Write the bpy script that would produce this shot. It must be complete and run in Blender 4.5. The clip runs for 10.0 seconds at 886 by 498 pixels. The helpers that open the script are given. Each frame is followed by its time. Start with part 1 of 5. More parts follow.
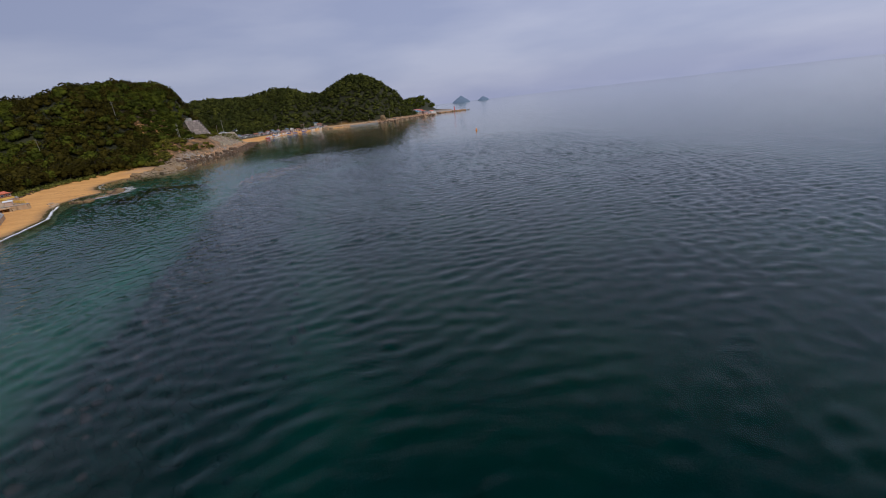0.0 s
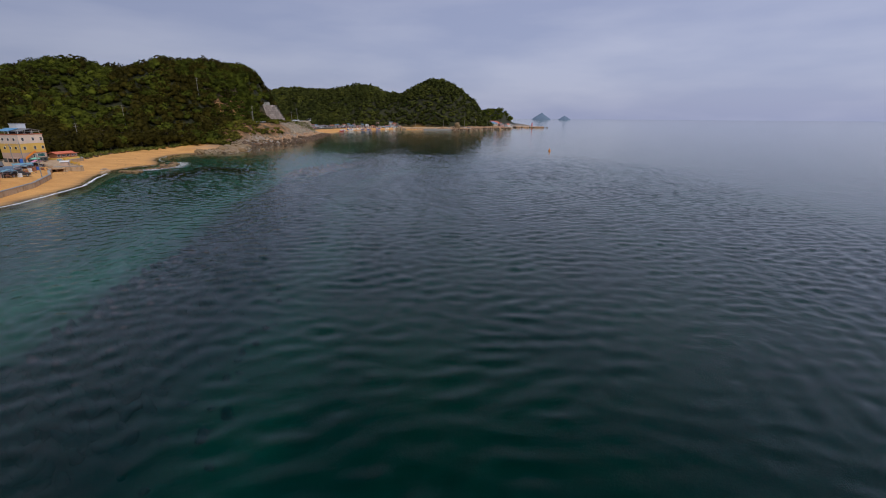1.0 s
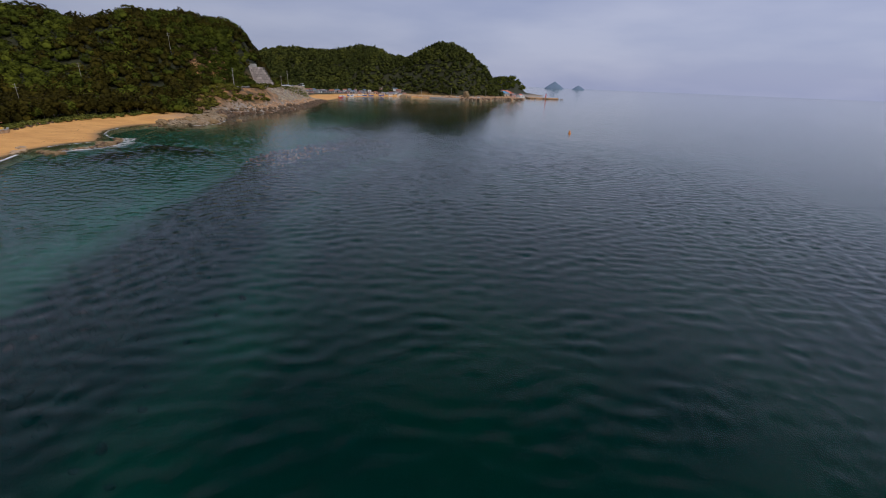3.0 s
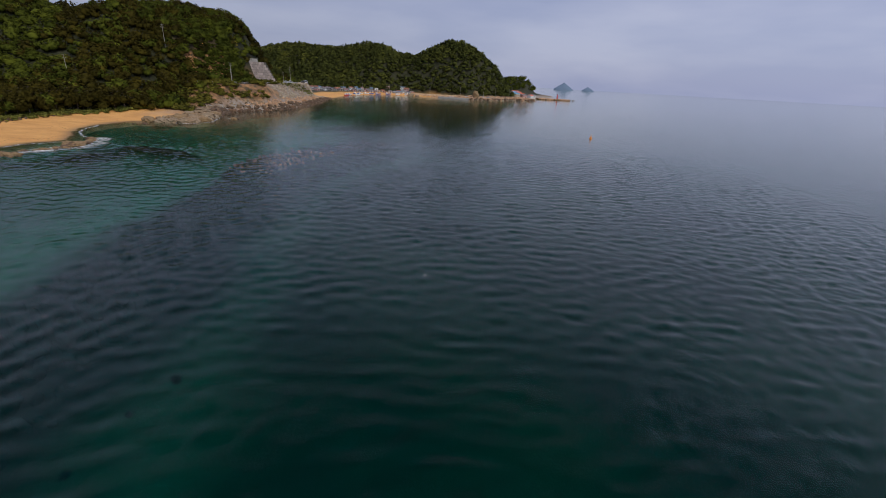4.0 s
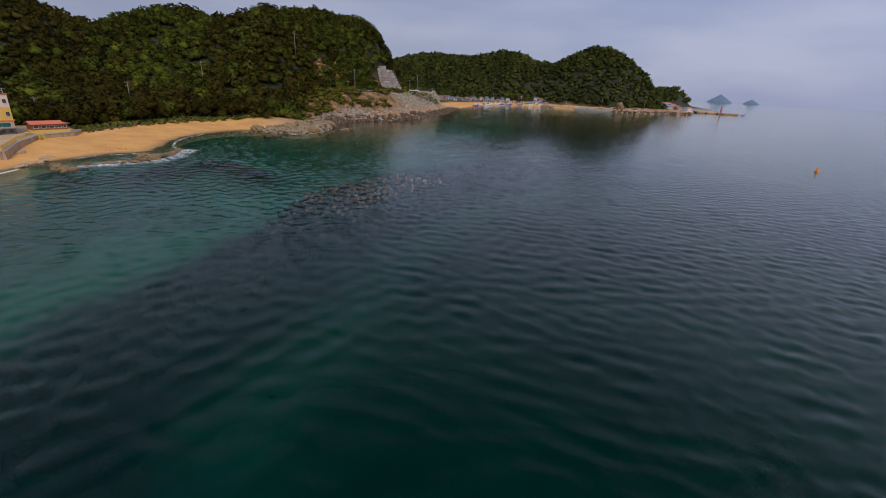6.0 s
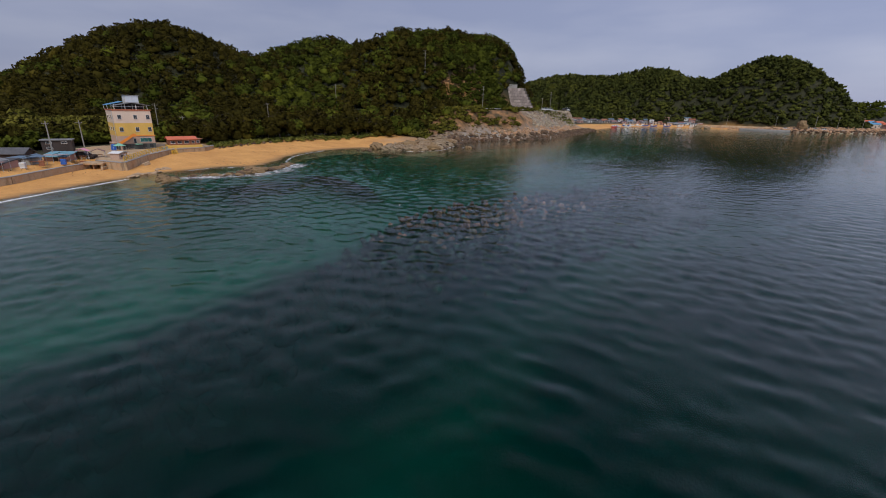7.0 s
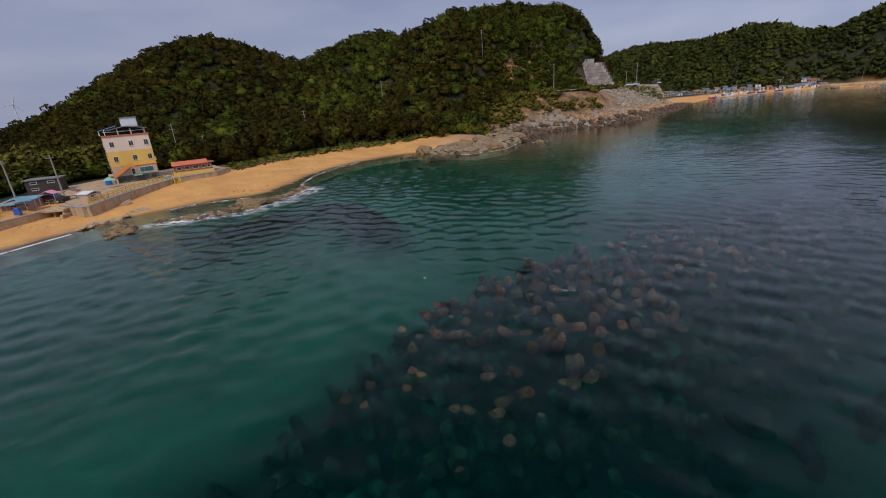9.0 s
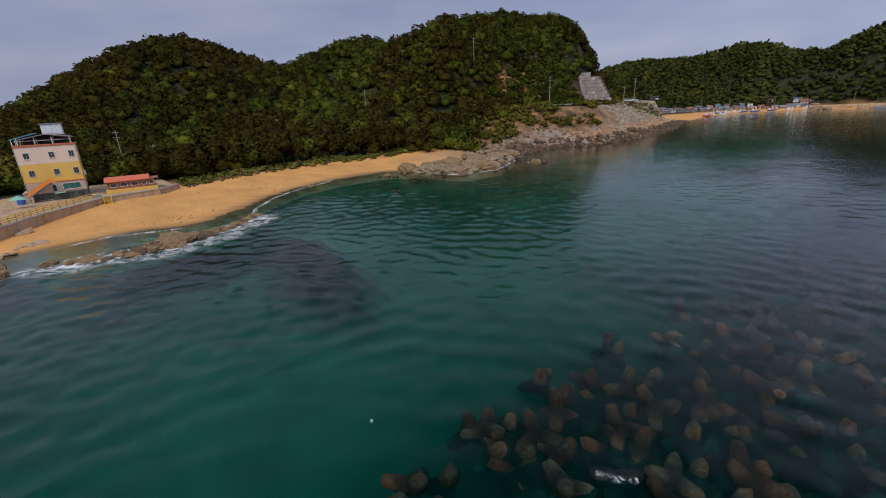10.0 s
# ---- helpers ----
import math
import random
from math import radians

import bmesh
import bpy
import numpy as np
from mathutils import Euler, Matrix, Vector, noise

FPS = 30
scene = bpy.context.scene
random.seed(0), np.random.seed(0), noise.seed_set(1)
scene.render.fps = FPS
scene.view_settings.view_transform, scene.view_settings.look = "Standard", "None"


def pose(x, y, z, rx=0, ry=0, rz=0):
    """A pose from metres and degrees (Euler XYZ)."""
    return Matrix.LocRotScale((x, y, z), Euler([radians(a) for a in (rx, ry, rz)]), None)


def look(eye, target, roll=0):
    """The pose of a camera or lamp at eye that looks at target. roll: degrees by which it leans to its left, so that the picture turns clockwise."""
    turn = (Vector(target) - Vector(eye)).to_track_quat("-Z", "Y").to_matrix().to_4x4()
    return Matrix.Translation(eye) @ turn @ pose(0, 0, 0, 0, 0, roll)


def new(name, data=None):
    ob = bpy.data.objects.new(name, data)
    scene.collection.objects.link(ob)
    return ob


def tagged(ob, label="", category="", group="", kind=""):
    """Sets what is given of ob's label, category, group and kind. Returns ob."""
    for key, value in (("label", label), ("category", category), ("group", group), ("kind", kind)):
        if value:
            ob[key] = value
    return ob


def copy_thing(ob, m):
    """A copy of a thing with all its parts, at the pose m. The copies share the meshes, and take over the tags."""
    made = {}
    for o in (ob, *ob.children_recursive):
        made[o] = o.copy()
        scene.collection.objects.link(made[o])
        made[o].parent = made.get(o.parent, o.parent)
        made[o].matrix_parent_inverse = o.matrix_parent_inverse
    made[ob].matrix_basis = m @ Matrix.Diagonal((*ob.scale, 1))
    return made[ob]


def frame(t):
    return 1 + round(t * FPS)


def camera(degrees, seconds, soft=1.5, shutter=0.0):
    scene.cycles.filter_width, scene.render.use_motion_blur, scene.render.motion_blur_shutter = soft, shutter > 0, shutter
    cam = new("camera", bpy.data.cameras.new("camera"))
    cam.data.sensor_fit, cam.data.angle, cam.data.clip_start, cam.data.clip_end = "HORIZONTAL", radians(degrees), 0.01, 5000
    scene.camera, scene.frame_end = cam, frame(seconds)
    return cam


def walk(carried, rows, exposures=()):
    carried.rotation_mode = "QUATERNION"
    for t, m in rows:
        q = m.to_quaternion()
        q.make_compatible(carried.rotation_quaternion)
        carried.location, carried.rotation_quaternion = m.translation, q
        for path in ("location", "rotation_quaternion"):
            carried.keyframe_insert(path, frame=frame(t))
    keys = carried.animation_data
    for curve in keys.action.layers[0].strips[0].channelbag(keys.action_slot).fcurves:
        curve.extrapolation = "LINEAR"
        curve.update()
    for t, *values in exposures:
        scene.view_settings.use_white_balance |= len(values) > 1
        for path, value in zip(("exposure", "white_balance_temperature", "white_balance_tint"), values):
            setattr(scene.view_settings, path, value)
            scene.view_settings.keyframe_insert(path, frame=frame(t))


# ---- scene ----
cam = camera(92.04, 10.0, 1.0)
# seconds, x, y, z, yaw, pitch, roll
ROWS = [
    (0.0, 1.55, 0.51, 18.26, -7.65, -18.97, 6.15),
    (0.5, 4.67, 9.88, 17.67, -1.19, -17.54, 3.36),
    (1.0, 6.66, 18.15, 17.93, 2.47, -17.22, -0.4),
    (1.5, 7.6, 25.33, 18.92, 2.96, -17.9, -1.21),
    (2.0, 7.92, 32.36, 20.21, 2.68, -19.32, -1.19),
    (3.5, 6.43, 56.55, 21.19, 4.36, -21.75, -2.71),
    (4.0, 4.98, 64.74, 20.65, 4.7, -21.54, -2.98),
    (4.5, 4.04, 74.13, 21.29, 6.03, -21.66, -3.49),
    (5.0, 2.83, 84.76, 21.76, 10.5, -22.81, -4.42),
    (6.5, -9.09, 113.08, 15.88, 28.62, -19.37, -1.91),
    (7.0, -14.34, 122.84, 13.31, 37.42, -18.22, -1.29),
    (7.5, -19.05, 129.94, 12.4, 42.38, -17.96, 0.29),
    (8.0, -23.19, 135.95, 12.29, 44.19, -19.63, 2.61),
    (8.5, -27.6, 141.67, 12.51, 45.03, -20.41, 4.24),
    (9.0, -32.15, 147.29, 12.73, 45.53, -18.95, 4.22),
    (9.5, -36.74, 152.78, 13.08, 45.3, -18.02, 3.33),
    (10.0, -41.42, 158.12, 13.36, 44.39, -17.84, 2.74),
]
walk(cam, [(t, pose(x, y, z, 90 + pitch, roll, yaw)) for t, x, y, z, yaw, pitch, roll in ROWS])

# ---- light ----
SUN_AZ, SUN_EL = radians(140), radians(50)
world = bpy.data.worlds.new("sky")
scene.world = world
world.use_nodes = True
wn, wl = world.node_tree.nodes, world.node_tree.links
wn.clear()
w_out, w_bg = wn.new("ShaderNodeOutputWorld"), wn.new("ShaderNodeBackground")
w_sky = wn.new("ShaderNodeTexSky")
w_sky.sky_type, w_sky.sun_disc = "NISHITA", False
w_sky.sun_elevation, w_sky.sun_rotation = SUN_EL, SUN_AZ
w_sky.air_density, w_sky.dust_density, w_sky.ozone_density = 1.0, 2.0, 2.0
w_co, w_map = wn.new("ShaderNodeTexCoord"), wn.new("ShaderNodeMapping")
w_map.inputs["Scale"].default_value = (1.6, 1.6, 7.0)
w_map.inputs["Rotation"].default_value = (0.10, 0.06, 0.5)
w_noise = wn.new("ShaderNodeTexNoise")
w_noise.inputs["Scale"].default_value, w_noise.inputs["Detail"].default_value, w_noise.inputs["Roughness"].default_value = 1.3, 5.0, 0.5
w_ramp = wn.new("ShaderNodeValToRGB")
w_ramp.color_ramp.elements[0].position, w_ramp.color_ramp.elements[0].color = 0.40, (2.88, 3.20, 4.85, 1)
w_ramp.color_ramp.elements[1].position, w_ramp.color_ramp.elements[1].color = 0.64, (3.85, 4.08, 5.55, 1)
w_mix = wn.new("ShaderNodeMix")
w_mix.data_type = "RGBA"
w_mix.inputs[0].default_value = 0.86
w_bg.inputs["Strength"].default_value = 0.10
wl.new(w_co.outputs["Generated"], w_map.inputs["Vector"])
wl.new(w_map.outputs["Vector"], w_noise.inputs["Vector"])
wl.new(w_noise.outputs["Fac"], w_ramp.inputs["Fac"])
wl.new(w_sky.outputs["Color"], w_mix.inputs[6])
wl.new(w_ramp.outputs["Color"], w_mix.inputs[7])
# the haze is brighter out over the open sea, to the east
w_dot = wn.new("ShaderNodeVectorMath")
w_dot.operation = "DOT_PRODUCT"
w_dot.inputs[1].default_value = (0.95, 0.3, 0.0)
w_haze = wn.new("ShaderNodeMapRange")
for sock, val in zip(("From Min", "From Max", "To Min", "To Max"), (-0.6, 0.9, 0.90, 1.22)):
    w_haze.inputs[sock].default_value = val
w_mul = wn.new("ShaderNodeVectorMath")
w_mul.operation = "MULTIPLY"
wl.new(w_co.outputs["Generated"], w_dot.inputs[0])
wl.new(w_dot.outputs["Value"], w_haze.inputs["Value"])
wl.new(w_mix.outputs[2], w_mul.inputs[0])
wl.new(w_haze.outputs["Result"], w_mul.inputs[1])
# and, as under any thin overcast, brighter towards the zenith
w_sep, w_up, w_lift = wn.new("ShaderNodeSeparateXYZ"), wn.new("ShaderNodeMapRange"), wn.new("ShaderNodeVectorMath")
w_lift.operation = "MULTIPLY"
for sock, val in zip(("From Min", "From Max", "To Min", "To Max"), (0.25, 1.0, 1.0, 1.25)):
    w_up.inputs[sock].default_value = val
wl.new(w_co.outputs["Generated"], w_sep.inputs[0])
wl.new(w_sep.outputs["Z"], w_up.inputs["Value"])
wl.new(w_mul.outputs["Vector"], w_lift.inputs[0])
wl.new(w_up.outputs["Result"], w_lift.inputs[1])
wl.new(w_lift.outputs["Vector"], w_bg.inputs["Color"])
wl.new(w_bg.outputs["Background"], w_out.inputs["Surface"])

sun = new("sun", bpy.data.lights.new("sun", "SUN"))
sun.data.energy, sun.data.angle, sun.data.color = 2.0, radians(24.0), (1.0, 0.94, 0.84)
sun_from = Vector((math.sin(SUN_AZ) * math.cos(SUN_EL), math.cos(SUN_AZ) * math.cos(SUN_EL), math.sin(SUN_EL)))
sun.matrix_world = look(sun_from * 100, (0, 0, 0))
scene.view_settings.exposure = 0.0


# ---- materials ----
def rgba(c):
    return (c[0], c[1], c[2], 1)


class Mat:
    """A node material with a Principled shader, built step by step."""

    def __init__(self, name, rough=0.8, metal=0.0):
        self.mat = bpy.data.materials.new(name)
        self.mat.use_nodes = True
        self.n, self.l = self.mat.node_tree.nodes, self.mat.node_tree.links
        self.shader = self.n["Principled BSDF"]
        self.shader.inputs["Roughness"].default_value = rough
        self.shader.inputs["Metallic"].default_value = metal
        self.where = self.n.new("ShaderNodeNewGeometry").outputs["Position"]
        self.obj = self.n.new("ShaderNodeTexCoord").outputs["Object"]

    def noise(self, scale, detail=4, rough=0.55, stretch=None, vec=None, distort=0.0):
        node = self.n.new("ShaderNodeTexNoise")
        node.inputs["Scale"].default_value, node.inputs["Detail"].default_value = scale, detail
        node.inputs["Roughness"].default_value, node.inputs["Distortion"].default_value = rough, distort
        src = vec or self.where
        if stretch:
            m = self.n.new("ShaderNodeMapping")
            m.inputs["Scale"].default_value = stretch[:3]
            if len(stretch) > 3:
                m.inputs["Rotation"].default_value = (0, 0, stretch[3])
            self.l.new(src, m.inputs["Vector"])
            src = m.outputs["Vector"]
        self.l.new(src, node.inputs["Vector"])
        return node.outputs["Fac"]

    def ramp(self, fac, stops):
        node = self.n.new("ShaderNodeValToRGB")
        els = node.color_ramp.elements
        while len(els) < len(stops):
            els.new(0.5)
        for el, (p, c) in zip(els, stops):
            el.position, el.color = p, rgba(c) if isinstance(c, tuple) else (c, c, c, 1)
        self.l.new(fac, node.inputs["Fac"])
        return node.outputs["Color"]

    def mix(self, fac, a, b, mode="MIX"):
        node = self.n.new("ShaderNodeMix")
        node.data_type, node.blend_type = "RGBA", mode
        for sock, val in ((node.inputs[0], fac), (node.inputs[6], a), (node.inputs[7], b)):
            if isinstance(val, (int, float)):
                sock.default_value = val
            elif isinstance(val, tuple):
                sock.default_value = rgba(val)
            else:
                self.l.new(val, sock)
        return node.outputs[2]

    def attr(self, name):
        node = self.n.new("ShaderNodeAttribute")
        node.attribute_name = name
        return node.outputs["Fac"]

    def island(self):
        return self.n.new("ShaderNodeNewGeometry").outputs["Random Per Island"]

    def random(self):
        return self.n.new("ShaderNodeObjectInfo").outputs["Random"]

    def colour(self, out):
        if isinstance(out, tuple):
            self.shader.inputs["Base Color"].default_value = rgba(out)
        else:
            self.l.new(out, self.shader.inputs["Base Color"])
        return self

    def bump(self, fac, strength=0.4, depth=0.05):
        node = self.n.new("ShaderNodeBump")
        node.inputs["Strength"].default_value, node.inputs["Distance"].default_value = strength, depth
        self.l.new(fac, node.inputs["Height"])
        self.l.new(node.outputs["Normal"], self.shader.inputs["Normal"])
        return node.outputs["Normal"]


def worn(name, base, rough=0.75, vary=0.25, grain=6.0, stain=0.6, bump=0.2, metal=0.0, each=0.0):
    """A painted, plastered or bare surface: fine grain, large faint stains, slight relief, and a shade of its own for each object."""
    m = Mat(name, rough, metal)
    dark = tuple(c * (1 - vary) for c in base)
    light = tuple(min(0.95, c * (1 + vary * 0.6)) for c in base)
    fine = m.ramp(m.noise(grain, 5, 0.65), [(0.3, dark), (0.7, light)])
    big = m.ramp(m.noise(stain, 4, 0.6, (1, 1, 0.35)), [(0.35, tuple(c * (1 - vary) for c in base)), (0.62, base)])
    out = m.mix(0.5, fine, big)
    if each:
        out = m.mix(1.0, out, m.ramp(m.random(), [(0.0, 1 - each), (1.0, 1.0)]), "MULTIPLY")
    m.colour(out)
    if bump:
        m.bump(m.noise(grain * 2, 4), bump, 0.03)
    return m.mat


def foliage(name, dark, mid, light):
    m = Mat(name, 0.75)
    patch = m.ramp(m.noise(0.030, 3), [(0.38, dark), (0.62, light)])
    tree = m.ramp(m.noise(0.16, 2), [(0.38, dark), (0.62, light)])
    clump = m.ramp(m.island(), [(0.0, tuple(c * 0.7 for c in mid)), (0.6, mid), (1.0, light)])
    out = m.mix(0.20, m.mix(0.6, patch, tree), clump)
    out = m.mix(1.0, out, m.ramp(m.attr("tone"), [(0.0, (0.66, 0.68, 0.64)), (0.5, (1.0, 1.0, 1.0)), (1.0, (1.45, 1.38, 1.15))]), "MULTIPLY")
    m.colour(out)
    m.shader.inputs["Specular IOR Level"].default_value = 0.04
    # blades share the lie of the crown that they grow on
    bulge, turn, blend, unit = m.n.new("ShaderNodeAttribute"), m.n.new("ShaderNodeVectorTransform"), m.n.new("ShaderNodeMix"), m.n.new("ShaderNodeVectorMath")
    bulge.attribute_name, turn.vector_type, turn.convert_from, turn.convert_to = "bulge", "NORMAL", "OBJECT", "WORLD"
    blend.data_type, unit.operation = "VECTOR", "NORMALIZE"
    blend.inputs[0].default_value = 0.72
    m.l.new(bulge.outputs["Vector"], turn.inputs[0])
    m.l.new(m.n.new("ShaderNodeNewGeometry").outputs["Normal"], blend.inputs[4])
    m.l.new(turn.outputs[0], blend.inputs[5])
    m.l.new(blend.outputs[1], unit.inputs[0])
    m.l.new(unit.outputs["Vector"], m.shader.inputs["Normal"])
    return m.mat


PINE = foliage("pine_needles", (0.022, 0.0195, 0.003), (0.038, 0.033, 0.005), (0.062, 0.051, 0.008))
LEAF = foliage("broad_leaves", (0.032, 0.043, 0.006), (0.058, 0.072, 0.009), (0.100, 0.115, 0.014))
FAR_LEAF = foliage("far_leaves", (0.028, 0.037, 0.010), (0.048, 0.060, 0.014), (0.085, 0.092, 0.020))
SCRUB = foliage("beach_scrub", (0.075, 0.095, 0.018), (0.13, 0.15, 0.030), (0.22, 0.21, 0.05))
BAMBOO = foliage("olive_leaves", (0.070, 0.075, 0.012), (0.115, 0.110, 0.018), (0.175, 0.155, 0.028))
BARK = worn("bark", (0.10, 0.075, 0.055), 0.9, 0.4, 9.0, 1.5, 0.5)


def ground_material():
    m = Mat("ground", 0.9)
    sand = m.mix(0.5, m.ramp(m.noise(2.2, 8, 0.8), [(0.34, (0.42, 0.195, 0.055)), (0.5, (0.61, 0.305, 0.085)), (0.66, (0.72, 0.385, 0.115))]),
                 m.ramp(m.noise(0.11, 5, 0.6, (1, 1.6, 1)), [(0.35, (0.47, 0.22, 0.058)), (0.65, (0.72, 0.385, 0.115))]))
    wet = m.mix(m.attr("wet"), sand, (0.20, 0.115, 0.05))
    rock = m.mix(0.5, m.ramp(m.noise(0.9, 6, 0.7, (1, 1, 2.2)), [(0.36, (0.035, 0.027, 0.022)), (0.55, (0.19, 0.15, 0.115)), (0.76, (0.38, 0.33, 0.27))]),
                 m.ramp(m.noise(0.16, 5, 0.6), [(0.38, (0.36, 0.20, 0.10)), (0.55, (0.34, 0.31, 0.27)), (0.7, (0.42, 0.40, 0.37))]))
    earth = m.ramp(m.noise(0.3, 6, 0.65), [(0.3, (0.012, 0.014, 0.004)), (0.55, (0.024, 0.026, 0.007)), (0.78, (0.055, 0.043, 0.018))])
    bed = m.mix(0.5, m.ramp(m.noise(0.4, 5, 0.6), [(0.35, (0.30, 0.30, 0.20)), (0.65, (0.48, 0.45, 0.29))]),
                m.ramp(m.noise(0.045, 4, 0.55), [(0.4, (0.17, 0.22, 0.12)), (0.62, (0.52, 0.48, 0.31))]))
    # weed; below the breakwater its near-black also paints shade between the tetrapods
    weed_and_shade = m.ramp(m.noise(0.55, 6, 0.7), [(0.35, (0.010, 0.010, 0.012)), (0.60, (0.035, 0.028, 0.030)), (0.78, (0.10, 0.07, 0.07))])
    # the green dimness of deep water is put into the bed's colour here
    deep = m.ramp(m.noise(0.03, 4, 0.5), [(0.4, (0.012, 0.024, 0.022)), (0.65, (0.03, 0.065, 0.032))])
    out = m.mix(m.attr("sand"), earth, wet)
    soil = m.ramp(m.noise(0.22, 6, 0.7), [(0.36, (0.055, 0.042, 0.018)), (0.50, (0.20, 0.105, 0.042)), (0.68, (0.46, 0.23, 0.085))])
    out = m.mix(m.attr("soil"), m.mix(m.attr("rock"), out, rock), soil)
    under = m.mix(m.attr("deep"), m.mix(m.attr("reef"), bed, weed_and_shade), deep)
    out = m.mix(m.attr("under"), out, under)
    m.colour(out)
    h = m.mix(0.5, m.noise(1.1, 6, 0.7), m.noise(5.0, 5, 0.6))
    m.bump(h, 0.5, 0.25)
    return m.mat


def water_material():
    m = Mat("sea_water", 0.06)
    m.n.remove(m.shader)
    out = m.n["Material Output"]
    small = m.noise(2.3, 3, 0.6, (1.0, 0.75, 1.0, 0.75))
    mid = m.noise(0.85, 4, 0.62, (1.0, 0.60, 1.0, 0.45))
    swell = m.noise(0.17, 3, 0.5, (1.0, 0.55, 1.0, 0.30))
    gust = m.ramp(m.noise(0.018, 4, 0.55, (1.0, 0.5, 1.0, 0.9)), [(0.38, 0.72), (0.62, 1.0)])
    b1, b2, b3 = (m.n.new("ShaderNodeBump") for _ in range(3))
    for b, h, s, d in ((b1, swell, 0.25, 0.6), (b2, mid, 0.6, 0.10), (b3, small, 0.6, 0.03)):
        b.inputs["Distance"].default_value = d
        m.l.new(h, b.inputs["Height"])
        scale = m.n.new("ShaderNodeMath")
        scale.operation = "MULTIPLY"
        scale.inputs[1].default_value = s
        m.l.new(gust, scale.inputs[0])
        m.l.new(scale.outputs[0], b.inputs["Strength"])
    m.l.new(b1.outputs["Normal"], b2.inputs["Normal"])
    m.l.new(b2.outputs["Normal"], b3.inputs["Normal"])
    gloss, body, clear, mixb, mixg, fres = (m.n.new("ShaderNode" + k) for k in ("BsdfGlossy", "BsdfDiffuse", "BsdfTransparent", "MixShader", "MixShader", "Fresnel"))
    gloss.inputs["Roughness"].default_value = 0.05
    gloss.inputs["Color"].default_value = (0.97, 0.98, 0.94, 1)
    fres.inputs["IOR"].default_value = 1.44
    body.inputs["Color"].default_value = (0.002, 0.014, 0.013, 1)
    clear.inputs["Color"].default_value = (0.80, 0.88, 0.86, 1)
    mixb.inputs[0].default_value = 0.07
    for s in (gloss, fres):
        m.l.new(b3.outputs["Normal"], s.inputs["Normal"])
    m.l.new(clear.outputs[0], mixb.inputs[1])
    m.l.new(body.outputs[0], mixb.inputs[2])
    polar = m.n.new("ShaderNodeMapRange")
    for sock, val in zip(("From Min", "From Max", "To Min", "To Max"), (0.039, 0.95, 0.0, 1.0)):
        polar.inputs[sock].default_value = val
    m.l.new(fres.outputs[0], polar.inputs["Value"])
    m.l.new(polar.outputs["Result"], mixg.inputs[0])
    m.l.new(mixb.outputs[0], mixg.inputs[1])
    m.l.new(gloss.outputs[0], mixg.inputs[2])
    m.l.new(mixg.outputs[0], out.inputs["Surface"])
    return m.mat


def layer_material(tint, murk):
    """A thin layer within the sea: it swallows red light first and scatters a little green and blue."""
    m = Mat("sea_layer")
    m.n.remove(m.shader)
    body, clear, both = (m.n.new("ShaderNode" + k) for k in ("BsdfDiffuse", "BsdfTransparent", "MixShader"))
    haze = m.ramp(m.noise(0.02, 4, 0.55), [(0.38, (0.003, 0.064, 0.086)), (0.62, (0.002, 0.102, 0.078))])
    m.l.new(haze, body.inputs["Color"])
    clear.inputs["Color"].default_value = rgba(tint)
    both.inputs[0].default_value = murk
    m.l.new(clear.outputs[0], both.inputs[1])
    m.l.new(body.outputs[0], both.inputs[2])
    m.l.new(both.outputs[0], m.n["Material Output"].inputs["Surface"])
    return m.mat


GROUND, WATER = ground_material(), water_material()
LAYERS = ((-0.30, layer_material((0.80, 0.95, 0.94), 0.025)), (-1.50, layer_material((0.20, 0.74, 0.75), 0.17)))


# ---- mesh tools ----
def mesh_of(name, verts, faces, mat, smooth=False):
    """A mesh from arrays: verts (n, 3), faces (m, 3 or 4)."""
    verts, faces = np.asarray(verts, np.float32), np.asarray(faces, np.int32)
    me, k = bpy.data.meshes.new(name), faces.shape[1]
    me.vertices.add(len(verts))
    me.vertices.foreach_set("co", verts.ravel())
    me.loops.add(faces.size)
    me.loops.foreach_set("vertex_index", faces.ravel())
    me.polygons.add(len(faces))
    me.polygons.foreach_set("loop_start", np.arange(0, faces.size, k, dtype=np.int32))
    me.update(calc_edges=True)
    if smooth:
        me.polygons.foreach_set("use_smooth", np.ones(len(faces), bool))
    me.materials.append(mat)
    return me


def part(name, bm, material, parent=None, label=""):
    """Links a bmesh as one mesh object under a thing or a part."""
    me = bpy.data.meshes.new(name)
    bm.normal_update()
    bm.to_mesh(me)
    bm.free()
    me.materials.append(material)
    ob = new(name, me)
    ob.parent = parent
    if label:
        tagged(ob, label)
    return ob


def slab(bm, x0, y0, z0, x1, y1, z1, bevel=0.0):
    """Adds a box between two corners, its edges bevelled."""
    made = bmesh.ops.create_cube(bm, size=1.0, matrix=Matrix.LocRotScale(((x0 + x1) / 2, (y0 + y1) / 2, (z0 + z1) / 2), None, (abs(x1 - x0), abs(y1 - y0), abs(z1 - z0))))
    if bevel:
        edges = {e for v in made["verts"] for e in v.link_edges}
        bmesh.ops.bevel(bm, geom=list(edges), offset=bevel, segments=1, affect="EDGES")
    return bm


def box(x0, y0, z0, x1, y1, z1, bevel=0.0):
    return slab(bmesh.new(), x0, y0, z0, x1, y1, z1, bevel)


